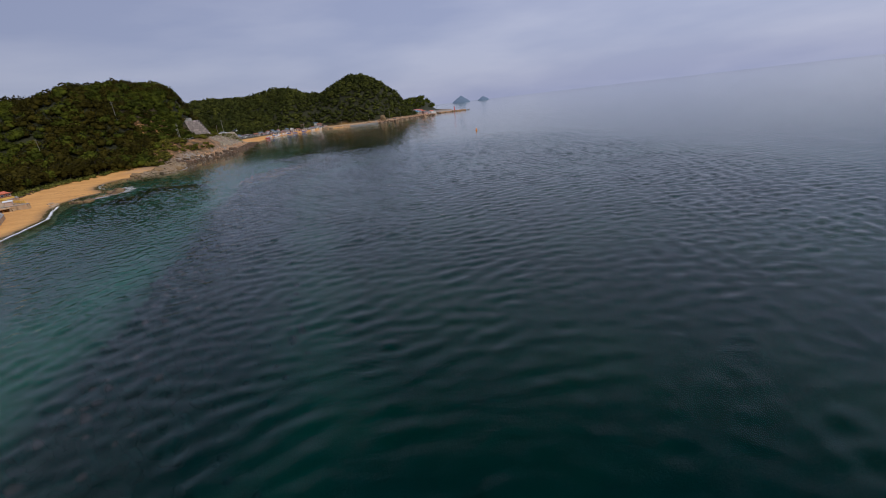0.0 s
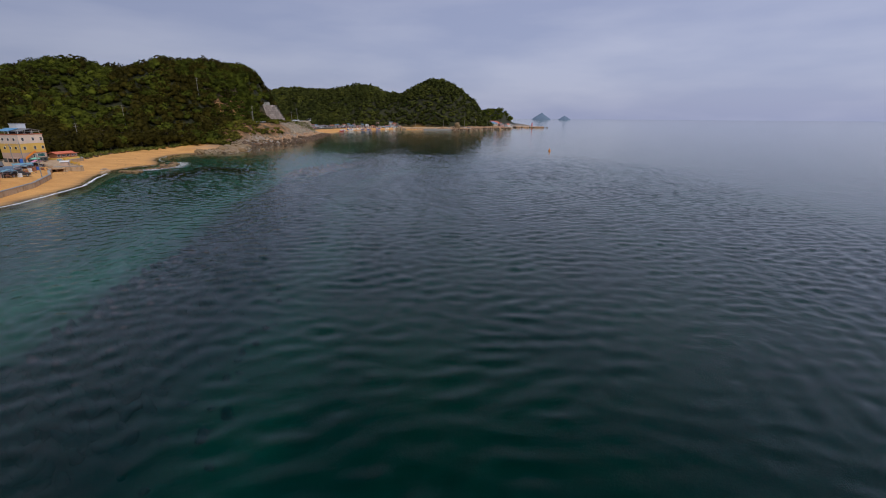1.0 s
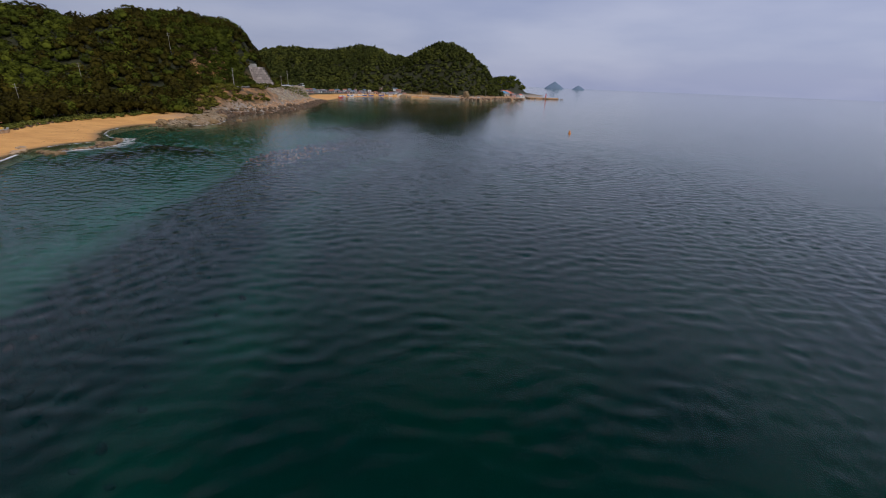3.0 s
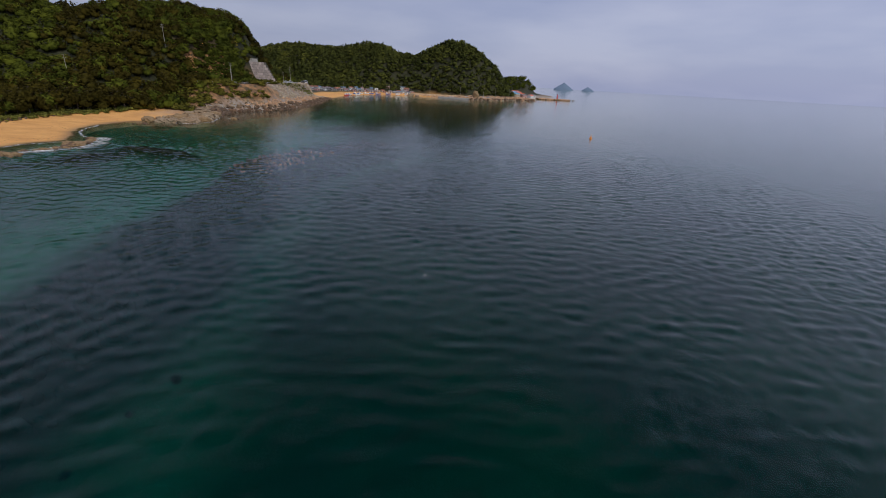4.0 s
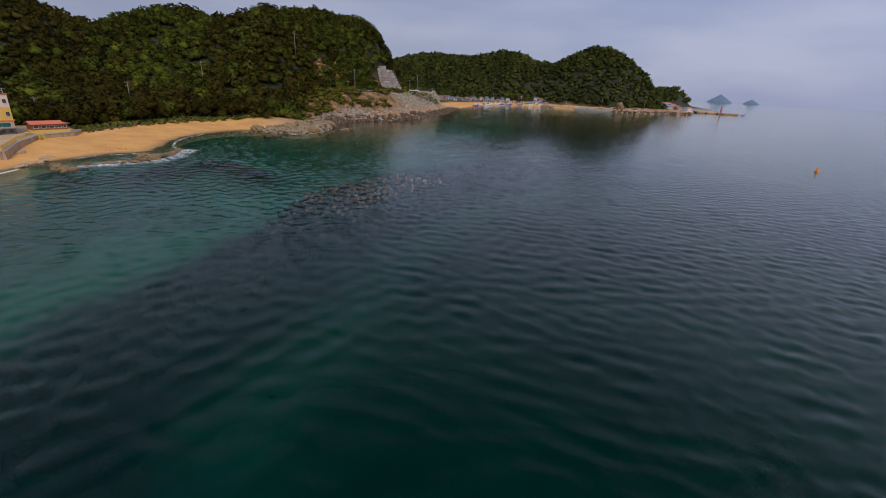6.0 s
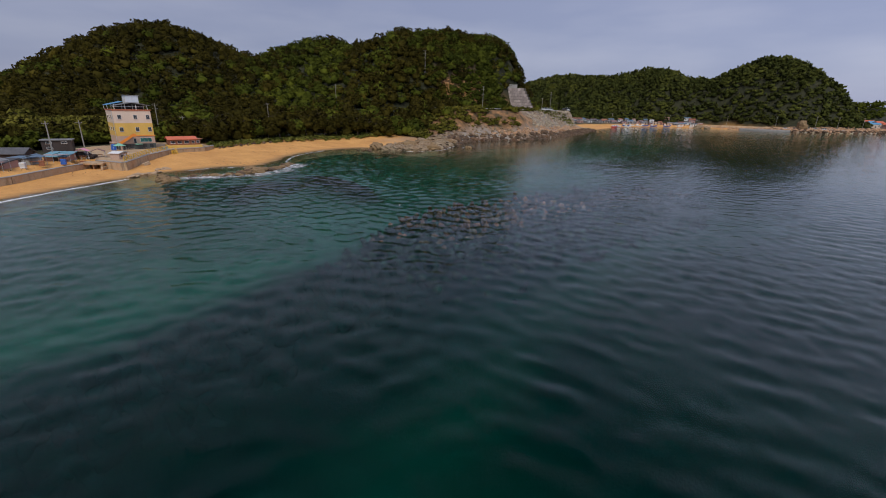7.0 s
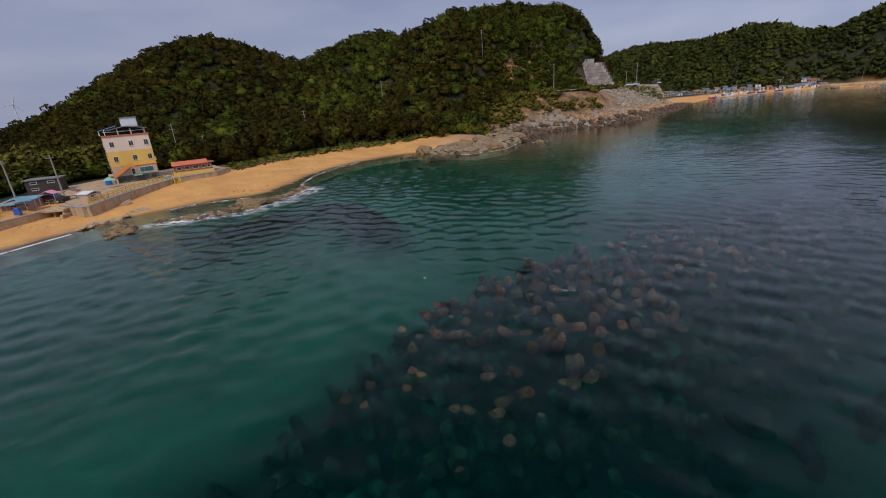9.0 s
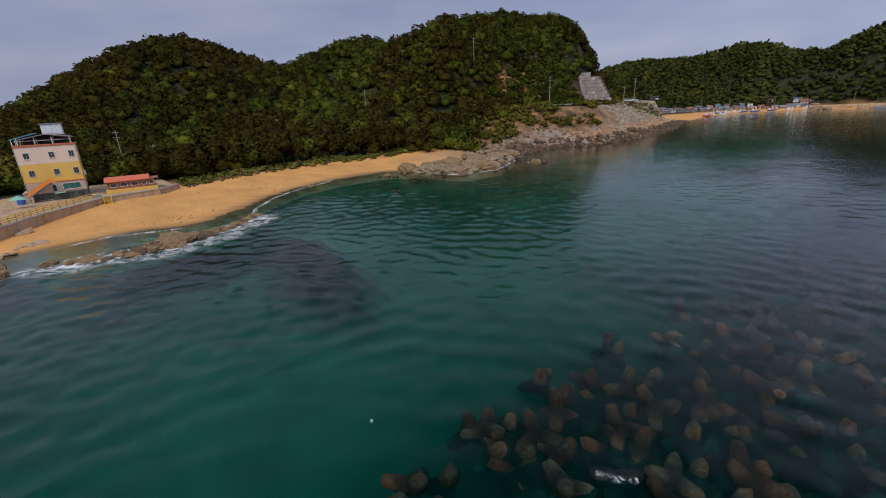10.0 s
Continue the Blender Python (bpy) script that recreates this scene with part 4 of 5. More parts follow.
surf([(-120, 226), (-105, 227), (-102.5, 237), (-108, 251), (-113, 262)], 0.55, "specks of foam along the rocks")
surf([(-104, 252), (-100, 254)], 0.8, "foam round a lone rock")
surf([(-109, 160), (-109.5, 166), (-106, 173)], 0.45, "thin foam in the rock pool")


# ---- scrub and single trees ----
SHRUBS = [crown_template(16, 4, 1.4, 1.2, 0.30, s + 60) for s in range(4)]


def shrubs(name, xs, ys, lo, hi, mat, label):
    zs = height(xs, ys)
    wood(name, SHRUBS, np.stack([xs, ys, zs - 0.2, rng.uniform(lo, hi, len(xs))], -1), mat, label)


ex, ey = np.array([p for p in along([(-143, 185), (-145, 193), (-147, 205), (-147, 222), (-143, 238), (-136, 248)], 0.9) for _ in range(5)]).T
shrubs("beach_scrub", ex + rng.normal(size=len(ex)) * 2.2 - 3.6, ey + rng.normal(size=len(ey)), 0.4, 1.0, SCRUB, "low yellow-green scrub along the top of the beach")
hx_, hy_ = rng.uniform(-146, -112, 2800), rng.uniform(250, 400, 2800)
hd_ = inland(hx_, hy_)
okh = (hd_ > 8.5) & (hd_ < 30) & (off_line(hx_, hy_, ROAD) > 3.6) & (rough(hx_, hy_, 7, 55) > -0.05 - 0.30 * (hy_ < 292)) & ~((hy_ > 325) & (hd_ < 16))
shrubs("headland_scrub", hx_[okh], hy_[okh], 0.5, 1.6, BAMBOO, "tufts of dry green scrub on the headland's slope")


vx_, vy_ = rng.uniform(-152, -136, 420), rng.uniform(316, 346, 420)
okv = (off_line(vx_, vy_, ROAD) > 4) & ~((vx_ > -143.5 + 1.33 * (vy_ - 357)) & (vy_ > 348))
shrubs("roadside_bushes", vx_[okv], vy_[okv], 0.8, 2.0, LEAF, "green bushes between the road and the retaining wall")


bx2, by2 = rng.uniform(-164, -138, 900), rng.uniform(296, 362, 900)
clear_ = np.minimum.reduce([np.hypot(bx2 - a, by2 - b) for a, b in ((-154.7, 309.2), (-154.0, 307.8), (-149.5, 324.5), (-147.5, 322.0), (-147.0, 318.0), (-145.0, 315.0), (-150.0, 328.0), (-150.5, 351.0))]) > 3.0
bz2 = height(bx2, by2)
okb = clear_ & (bz2 > 13.6) & (off_line(bx2, by2, ROAD) > 4) & ~((bx2 > -152) & (by2 > 340))
shrubs("slope_bushes", bx2[okb], by2[okb], 1.0, 2.2, LEAF, "green bushes on the steep slope above the road")


hg = np.array([p for p in along([(-157, 186), (-161, 172), (-160, 156), (-146, 138), (-134, 114), (-122, 92)], 1.1) for _ in range(3)])
shrubs("hedge", hg[:, 0] - np.abs(rng.normal(size=len(hg))) * 2.0, hg[:, 1] + rng.normal(size=len(hg)), 1.0, 2.6, LEAF, "dark green bushes behind the inn and the huts")


low_x = np.concatenate([-150.0 + rng.normal(size=40) * 2.4, -153.0 + rng.normal(size=30) * 2.0])
low_y = np.concatenate([349.0 + rng.normal(size=40) * 2.8, 306.0 + rng.normal(size=30) * 2.2])
shrubs("cutting_scrub", low_x, low_y, 0.5, 1.0, BAMBOO, "low olive scrub on the bare cutting above the road")


vg = np.array([p for p in along([(-126.5, 342), (-124.2, 360), (-124.0, 376), (-125.5, 400), (-130, 420)], 0.9) for _ in range(3)])
shrubs("verge_grass", vg[:, 0] + rng.normal(size=len(vg)) * 0.9, vg[:, 1] + rng.normal(size=len(vg)), 0.35, 0.75, SCRUB, "tufts of green grass on the verge above the stones")


def tree(seed, tall, wide, mat, name, label, conical):
    """A single tree: a bent, tapered trunk with limbs, and a crown of leaf clumps."""
    r = random.Random(seed)
    top = thing(name, label, "tree", "trees at the edge of the wood")
    bm = bmesh.new()
    p, k = Vector((0, 0, -0.6)), 5
    for i in range(k):
        q = p + Vector((r.uniform(-0.25, 0.25), r.uniform(-0.25, 0.25), tall * 0.17))
        rod(bm, p, q, 0.20 * (1 - i / (k + 1)), 0.20 * (1 - (i + 1) / (k + 1)), 7)
        if i > 1:
            for _ in range(3):
                a = r.uniform(0, 6.28)
                rod(bm, q, q + Vector((math.cos(a) * wide * 0.6, math.sin(a) * wide * 0.6, r.uniform(0.3, 1.0))), 0.07, 0.025, 5)
        p = q
    part("trunk", bm, BARK, top)
    cv, cf = crown_template(95, 5, tall, wide, 0.46, seed, conical)
    me = mesh_of("crown", cv, cf, mat)
    me.attributes.new("tone", "FLOAT", "POINT").data.foreach_set("value", np.full(len(cv), r.uniform(0.35, 0.65), np.float32))
    out = cv - (0, 0, 0.42 * tall)
    out /= np.linalg.norm(out, axis=1)[:, None] + 1e-6
    me.attributes.new("bulge", "FLOAT_VECTOR", "POINT").data.foreach_set("vector", out.astype(np.float32).ravel())
    crown = new("crown", me)
    crown.parent = top
    return top


KINDS = [tree(301, 7.5, 2.9, PINE, "pine_tree", "dark green pine with a ragged crown at the wood's edge", 0.25),
         tree(302, 6.2, 2.7, PINE, "pine_tree", "short dark green pine at the wood's edge", 0.2),
         tree(303, 8.6, 2.8, PINE, "pine_tree", "tall dark green pine with an open crown", 0.35),
         tree(304, 6.5, 3.2, LEAF, "broadleaf_tree", "round green broadleaf tree at the wood's edge", 0.0),
         tree(305, 7.2, 3.0, BAMBOO, "broadleaf_tree", "olive-green tree with a loose crown behind the inn", 0.05)]
edge = along([(-159, 178), (-151, 187), (-152, 196), (-153, 208), (-153, 222), (-150, 234), (-143, 243), (-138, 252), (-137, 260), (-140, 268), (-143, 276)], 3.0)
edge += [(x - 4.5, y + 1.5) for x, y in edge]
crest = along([(-166, 330), (-158, 342), (-154, 356), (-153, 370), (-152, 384), (-150, 394)], 4.0) + along([(-300, 205), (-285, 225), (-290, 245)], 5.0)
olive = [(-167 + rng.uniform(-9, 7), 148 + rng.uniform(-16, 20)) for _ in range(24)]
first = [True] * len(KINDS)
for n, (x, y) in enumerate(edge + crest + olive):
    k = 4 if n >= len(edge) + len(crest) else int(rng.choice([0, 0, 1, 1, 2, 3]))
    x, y = x + rng.uniform(-1, 1), y + rng.uniform(-1, 1)
    m = Matrix.LocRotScale((x, y, ground_at(x, y)), Euler((0, 0, rng.uniform(0, 6.28))), None)
    s = rng.uniform(0.8, 1.2)
    if first[k]:
        KINDS[k].matrix_world, first[k] = m, False
    else:
        copy_thing(KINDS[k], m).scale = (s, s, s * rng.uniform(0.9, 1.1))


# ---- road, retaining wall, poles ----
def strip(name, line, half, z, mat, thick=0.15):
    pts = [Vector((x, y, z)) for x, y in along(line, 3.0)]
    V, F = [], []
    for i, p in enumerate(pts):
        a = (pts[min(i + 1, len(pts) - 1)] - pts[max(i - 1, 0)]).normalized()
        s = Vector((a.y, -a.x, 0)) * half
        V += [p - s, p + s, p + s - Vector((0, 0, thick)), p - s - Vector((0, 0, thick))]
    for i in range(len(pts) - 1):
        for k in range(4):
            F.append((i * 4 + k, i * 4 + (k + 1) % 4, i * 4 + 4 + (k + 1) % 4, i * 4 + 4 + k))
    return new(name, mesh_of(name, np.array([tuple(v) for v in V]), np.array(F), mat))


tagged(strip("road", [p for p in ROAD if 282 <= p[1] <= 430], 3.0, ROAD_Z + 0.06, ASPHALT), "grey asphalt coast road on the headland", "road", kind="structure")
rail_line = along([(-140.5, 282), (-132.6, 300), (-127.6, 325), (-125.6, 360), (-127.6, 390)], 4.0)
rail = thing("guard_rail", "pale steel guard rail along the seaward side of the road", "guard rail")
for (ax, ay), (bx, by) in zip(rail_line, rail_line[1:]):
    bm = bmesh.new()
    rod(bm, (ax, ay, ROAD_Z - 0.3), (ax, ay, ROAD_Z + 0.85), 0.07, n=6)
    part("post", bm, STEEL, rail)
    bm = bmesh.new()
    rod(bm, (ax, ay, ROAD_Z + 0.68), (bx, by, ROAD_Z + 0.68), 0.14, n=6)
    part("beam", bm, STEEL, rail)

wall_at = Matrix.LocRotScale((-143.0, 355.0, ROAD_Z - 0.2), Euler((0, 0, math.atan2(0.6, 0.8))), (1.18, 1.18, 1.15))
rw = thing("retaining_wall", "stepped retaining wall of pinkish concrete blocks above the road", "retaining wall", at=wall_at)
bm = bmesh.new()
for c in range(8):
    slab(bm, -4.5, c * 0.42 + 0.12, c * 1.38, 12.2 - c * 0.62, c * 0.42 + 7, c * 1.38 + 1.30)
part("backing", bm, JOINT_AND_HOLLOW, rw)
blk = bmesh.new()
slab(blk, 0.03, 0, 0.03, 1.47, 0.5, 1.33, 0.04)
first_block = part("block", blk, BLOCK, rw)
first_block.location = (-4.5, 0, 0)
for c in range(8):
    x = -4.5 + (0.75 if c % 2 else 0)
    while x < 12.0 - c * 0.62 - 1.0:
        if c or x > -4.4:
            ob = new("block", first_block.data)
            ob.parent, ob.location = rw, (x, c * 0.42 + rng.uniform(-0.03, 0.03), c * 1.38)
        x += 1.5
top_wall = part("crest_wall", box(-9.5, 3.6, 11.0, 3.5, 4.1, 12.7, 0.04), GREY_CONCRETE, rw, "grey concrete crest wall")
for x in np.arange(-9.2, 3.4, 0.9):
    bm = box(x, 3.45, 11.05, x + 0.12, 3.598, 12.8)
    part("rib", bm, GREY_CONCRETE, rw)


def utility_pole(tall, arms):
    top = thing("utility_pole", "slim grey concrete utility pole with crossarms", "utility pole", "utility poles")
    bm = bmesh.new()
    rod(bm, (0, 0, -1), (0, 0, tall), 0.15, 0.09, 10)
    part("pole", bm, POLE_GREY, top)
    for k in range(arms):
        z = tall - 0.5 - k * 1.1
        arm = part("crossarm", box(-0.8, -0.15, z - 0.04, 0.8, -0.08, z + 0.04), POLE_GREY, top)
        for x in (-0.7, 0.0, 0.7):
            bm = bmesh.new()
            rod(bm, (x, -0.11, z + 0.04), (x, -0.11, z + 0.22), 0.04, 0.025, 6)
            part("insulator", bm, POLE_GREY, arm)
    return top


tall_pole, short_pole = utility_pole(11.0, 2), utility_pole(7.5, 1)
poles = [(-130, 305, 0, tall_pole), (-132.5, 309, 0, short_pole), (-125.6, 372, 0, tall_pole), (-128, 366, 0, short_pole), (-133, 350, 0, tall_pole), (-176.7, 221.5, 0, tall_pole),
         (-166, 178, 0, tall_pole), (-182, 260, 0, tall_pole), (-160, 298, 0, tall_pole), (-106.5, 129.5, 0, short_pole), (-133, 151, 0, short_pole), (-130, 145, 0, short_pole), (-163, 184, 0, short_pole),
         (-150, 575, 0, tall_pole), (-138, 612, 0, tall_pole), (-110, 640, 0, tall_pole), (-60, 655, 0, tall_pole), (-20, 655, 0, tall_pole), (10, 668, 0, tall_pole), (26, 672, 0, tall_pole), (45, 690, 0, tall_pole)]
used = set()
for x, y, lift_, kind_ in poles:
    m = Matrix.LocRotScale((x, y, ground_at(x, y)), Euler((0, 0, rng.uniform(0.2, 1.4))), None)
    if kind_ in used:
        copy_thing(kind_, m)
    else:
        kind_.matrix_world = m
        used.add(kind_)


# ---- the inn ----
INN_Z = YARD_Z
# the inn, its terrace and the cabin stand on one yard, turned a little to the shore
YARD = pose(-141.7, 163.9, 0, 0, 0, -7.5) @ Matrix.Diagonal((1.12, 1.12, 1.0, 1.0)) @ pose(126.3, -158.8, 0)


def window(parent, x, z, w, h, y=0.0, glass=GLASS, leaves=2, frame_mat=None):
    """A window in a wall that faces -y: frame, sill and panes."""
    frame_mat = frame_mat or WHITE
    f = bmesh.new()
    t = 0.045
    slab(f, x, y - 0.06, z, x + w, y + 0.06, z + t)
    slab(f, x, y - 0.06, z + h - t, x + w, y + 0.06, z + h)
    slab(f, x, y - 0.06, z + t, x + t, y + 0.06, z + h - t)
    slab(f, x + w - t, y - 0.06, z + t, x + w, y + 0.06, z + h - t)
    top = part("window", f, frame_mat, parent)
    inner = (w - 2 * t) / leaves
    for k in range(leaves):
        part("pane", box(x + t + k * inner + 0.015, y - 0.02, z + t, x + t + (k + 1) * inner - 0.015, y + 0.01, z + h - t), glass, top)
    part("sill", box(x - 0.04, y - 0.10, z - 0.05, x + w + 0.04, y - 0.062, z - 0.002), BEIGE, top)
    return top


inn_at = YARD @ pose(-126.3, 155.25, INN_Z, 0, 0, 90) @ Matrix.Diagonal((0.85, 1.0, 1.12, 1.0))
inn = thing("inn", "four-level seaside inn in yellow and cream plaster with an orange stair", "building", at=inn_at)
IW, ID = 8.2, 7.6
part("base_wall", box(0.02, 0.02, -0.4, IW - 0.02, ID - 0.02, 1.15), DARK_BAND, inn, "dark green-grey painted base")
part("ground_floor_wall", box(0, 0, 1.15, IW, ID, 2.85, 0.03), BEIGE, inn, "pink-beige plaster storey")
part("middle_wall", box(-0.02, -0.02, 2.85, IW + 0.02, ID, 5.55, 0.03), YELLOW, inn, "yellow plaster storey")
part("upper_wall", box(-0.02, -0.02, 5.55, IW + 0.02, ID, 8.15, 0.03), CREAM, inn, "cream plaster storey")
part("string_course", box(IW * 0.5, -0.16, 2.76, IW + 0.16, -0.022, 2.94, 0.02), ORANGE, inn)
cornice = bmesh.new()
slab(cornice, -0.14, -0.14, 8.15, IW + 0.14, 0.12, 8.42, 0.03)
slab(cornice, -0.14, 0.12, 8.15, 0.12, ID + 0.1, 8.42, 0.03)
slab(cornice, IW - 0.12, 0.12, 8.15, IW + 0.14, ID + 0.1, 8.42, 0.03)
part("cornice", cornice, BRICK_RED, inn, "brick-red cornice")
part("roof_deck", box(0.14, 0.14, 8.16, IW - 0.14, ID, 8.22), GREY_CONCRETE, inn)
for z in (3.75, 6.35):
    for x in (0.85, 4.25, 7.0):
        window(inn, x, z, 0.85, 0.95, -0.02, GLASS)
window(inn, 4.85, 1.45, 2.6, 0.95, 0.0, TEAL_GLASS, 3)
window(inn, 3.35, 1.25, 0.65, 1.1, 0.0, GLASS, 1)
for x in (0.9, 2.3, 5.2, 6.7):
    window(inn, x, 0.15, 0.95, 0.85, 0.02, GLASS, 2, DARK_BAND)
# the side that faces down the beach: windows, a pilaster and a recessed porch
for z, h in ((3.9, 0.8), (6.4, 0.8)):
    for y in (1.3, 3.4, 5.4):
        bm = box(-0.10, y, z, -0.022, y + 0.75, z + h)
        side_window = part("window", bm, WHITE, inn)
        part("pane", box(-0.125, y + 0.07, z + 0.07, -0.102, y + 0.68, z + h - 0.07), GLASS, side_window)
part("porch", box(-1.0, 1.2, 1.2, -0.002, 5.2, 1.38, 0.02), BEIGE, inn)
for y in (1.4, 3.2, 5.0):
    part("porch_post", box(-0.95, y - 0.08, -0.4, -0.79, y + 0.08, 1.2), BEIGE, inn)
part("downpipe", rod(bmesh.new(), (-0.12, 0.2, 0), (-0.12, 0.2, 8.1), 0.05, n=8), STEEL, inn)
# outside stair
stair = bmesh.new()
prism(stair, [(0.0, 0.95), (0.0, 1.55), (3.3, 3.35), (3.9, 3.35), (3.9, 2.75), (3.2, 2.7)], -0.95, -0.80)
outer = part("stair_parapet", stair, ORANGE, inn, "bright orange slanting stair parapet")
treads = bmesh.new()
for k in range(11):
    slab(treads, 0.1 + k * 0.31, -0.80, 0.90 + k * 0.17, 0.1 + (k + 1) * 0.31, -0.02, 1.02 + k * 0.17)
part("stair_treads", treads, GREY_CONCRETE, inn)
part("stair_pier", box(0.2, -0.9, -0.4, 0.5, -0.3, 0.95), BEIGE, inn)
part("canopy", box(3.5, -0.95, 1.02, 5.1, -0.02, 1.14, 0.02), GREEN_CLOTH, inn, "pale green door canopy")
# roof pavilion
for x in (0.65, 2.95, 5.3, 7.75):
    part("pavilion_post", box(x - 0.07, 0.3, 8.22, x + 0.07, 0.44, 9.42), WHITE, inn)
    part("pavilion_post", box(x - 0.07, 3.6, 8.22, x + 0.07, 3.74, 9.42), WHITE, inn)
part("parapet_rail", box(0.3, 0.32, 8.95, 7.8, 0.40, 9.02), WHITE, inn)
part("back_wall", box(1.2, 3.8, 8.22, 7.9, 3.95, 9.7), BLACK_WOOD, inn, "dark back wall of the roof pavilion")
roof = bmesh.new()
prism(roof, [(0.5, 9.12), (IW * 0.55, 9.78), (IW + 0.1, 9.22), (IW + 0.1, 9.32), (IW * 0.55, 9.90), (0.5, 9.24)], -0.15, 4.2)
part("pavilion_roof", roof, GREY_ROOF, inn, "low grey sheet gable roof")
blue = bmesh.new()
prism(blue, [(-0.5, 9.2), (3.0, 9.95), (3.0, 10.06), (-0.5, 9.32)], 2.4, 6.9)
part("side_roof", blue, BLUE_ROOF, inn, "blue sheet roof")
for x, y in ((-0.35, 2.6), (-0.35, 6.6), (2.8, 6.6)):
    part("pavilion_post", box(x - 0.05, y - 0.05, 8.2 if x > 0 else 8.42, x + 0.05, y + 0.05, 9.25 if x < 0 else 9.9), WHITE, inn)
cab = part("stair_tower", box(4.0, 3.96, 8.22, 7.0, 6.9, 11.3, 0.03), WHITE, inn, "white rooftop stair tower")
part("tower_roof", box(3.8, 3.76, 11.3, 7.2, 7.1, 11.42, 0.02), GREY_ROOF, cab)
for x in (4.2, 5.6):
    part("panel", box(x, 3.90, 9.9, x + 1.25, 3.958, 11.15), PALE_PANEL, cab)
part("air_conditioner", box(IW + 0.03, 2.0, 3.2, IW + 0.4, 2.9, 3.9, 0.03), WHITE, inn)

# ---- terrace in front of the inn ----
def wall_run(name, line, z0, z1, thick, mat, label, cap=0.12):
    """A concrete wall along a line, with a proud coping."""
    ob = thing(name, label, "sea wall")
    ob["kind"] = "structure"
    for (ax, ay), (bx, by) in zip(line, line[1:]):
        length = math.hypot(bx - ax, by - ay)
        m = Matrix.LocRotScale((ax, ay, 0), Euler((0, 0, math.atan2(by - ay, bx - ax))), None)
        n = max(1, round(length / 4.0))
        for k in range(n):
            p = part("wall_panel", box(k * length / n + 0.012, -thick, z0, (k + 1) * length / n - 0.012, 0, z1 - cap, 0.02), mat, ob)
            p.matrix_world = m
        c = part("coping", box(-0.05, -thick - 0.08, z1 - cap, length + 0.05, 0.08, z1, 0.02), GREY_CONCRETE, ob)
        c.matrix_world = m
    return ob


TERRACE = [(-122.5, 150.2), (-115.5, 152.3), (-127.5, 160.5), (-136.5, 168.8), (-138.0, 178.0), (-142.0, 182.0)]
wall_run("sea_wall", TERRACE, -0.2, INN_Z, 0.5, CONCRETE, "stained concrete sea wall below the inn's terrace")
bm = bmesh.new()
deck = [bm.verts.new((x, y, INN_Z - 0.05)) for x, y in [(-116.1, 152.5), (-128.1, 160.8), (-137.0, 169.1), (-138.5, 177.8), (-142.2, 181.4), (-164, 183), (-164, 150.6), (-122.6, 150.6)]]
bm.faces.new(deck)
bmesh.ops.recalc_face_normals(bm, faces=bm.faces)
ext = bmesh.ops.extrude_face_region(bm, geom=list(bm.faces))
bmesh.ops.translate(bm, verts=[v for v in ext["geom"] if isinstance(v, bmesh.types.BMVert)], vec=(0, 0, -1.2))
bmesh.ops.recalc_face_normals(bm, faces=bm.faces)
tagged(part("terrace", bm, CONCRETE), "concrete terrace round the inn", "terrace", kind="structure")
VILLAGE = [(-84, 60), (-91, 98), (-100, 120), (-110, 135), (-117.5, 142.5), (-123.2, 149.4)]
wall_run("village_wall", VILLAGE, -0.2, 1.55, 0.5, CONCRETE, "long sand-stained concrete wall behind the beach")

fence = thing("terrace_fence", "yellow painted steel fence along the terrace", "fence")
fl = along([(-116.4, 152.8), (-127.9, 160.7), (-136.4, 168.5)], 1.35)
for (ax, ay), (bx, by) in zip(fl, fl[1:]):
    bm = bmesh.new()
    rod(bm, (ax, ay, INN_Z - 0.05), (ax, ay, INN_Z + 0.95), 0.075, n=6)
    part("post", bm, YELLOW_STEEL, fence)
    for z in (0.3, 0.6, 0.92):
        bm = bmesh.new()
        rod(bm, (ax, ay, INN_Z + z), (bx, by, INN_Z + z), 0.06, n=6)
        part("rail", bm, YELLOW_STEEL, fence)
steps_ = thing("beach_stair", "steep yellow steel stair from the terrace to the sand", "stairs", at=pose(-136.4, 169.0, 0, 0, 0, -7.5))
for y in (0, 1.1):
    bm = bmesh.new()
    rod(bm, (0, y, INN_Z + 0.9), (1.9, y, 1.4), 0.06, n=6)
    part("handrail", bm, YELLOW_STEEL, steps_)
    bm = bmesh.new()
    rod(bm, (0, y, INN_Z), (1.9, y, 0.6), 0.08, n=6)
    part("stringer", bm, YELLOW_STEEL, steps_)
    for x, zt in ((0.05, INN_Z), (1.8, 0.65)):
        bm = bmesh.new()
        rod(bm, (x, y, zt - 0.3 if x < 1 else 0.3), (x, y, zt + 0.9 if x < 1 else 1.45), 0.055, n=6)
        part("post", bm, YELLOW_STEEL, steps_)
for k in range(8):
    f = (k + 0.5) / 8
    part("tread", box(1.9 * f - 0.13, 0.05, INN_Z - (INN_Z - 0.6) * f - 0.02, 1.9 * f + 0.13, 1.05, INN_Z - (INN_Z - 0.6) * f + 0.03), YELLOW_STEEL, steps_)

cabin = thing("beach_cabin", "low brown cabin with an orange-red roof and white windows", "cabin", at=YARD @ pose(-126.2, 164.8, INN_Z, 0, 0, 86))
part("plinth", box(-0.3, -0.4, -0.3, 6.9, 3.4, 0.55, 0.03), YELLOW, cabin, "yellow painted plinth")
part("wall", box(0, 0, 0.55, 6.6, 3.0, 2.0, 0.02), BROWN_WALL, cabin)
rf_ = bmesh.new()
prism(rf_, [(-0.45, 1.95), (-0.45, 2.07), (1.5, 2.75), (3.45, 2.07), (3.45, 1.95), (1.5, 2.6)], -0.3, 6.0)
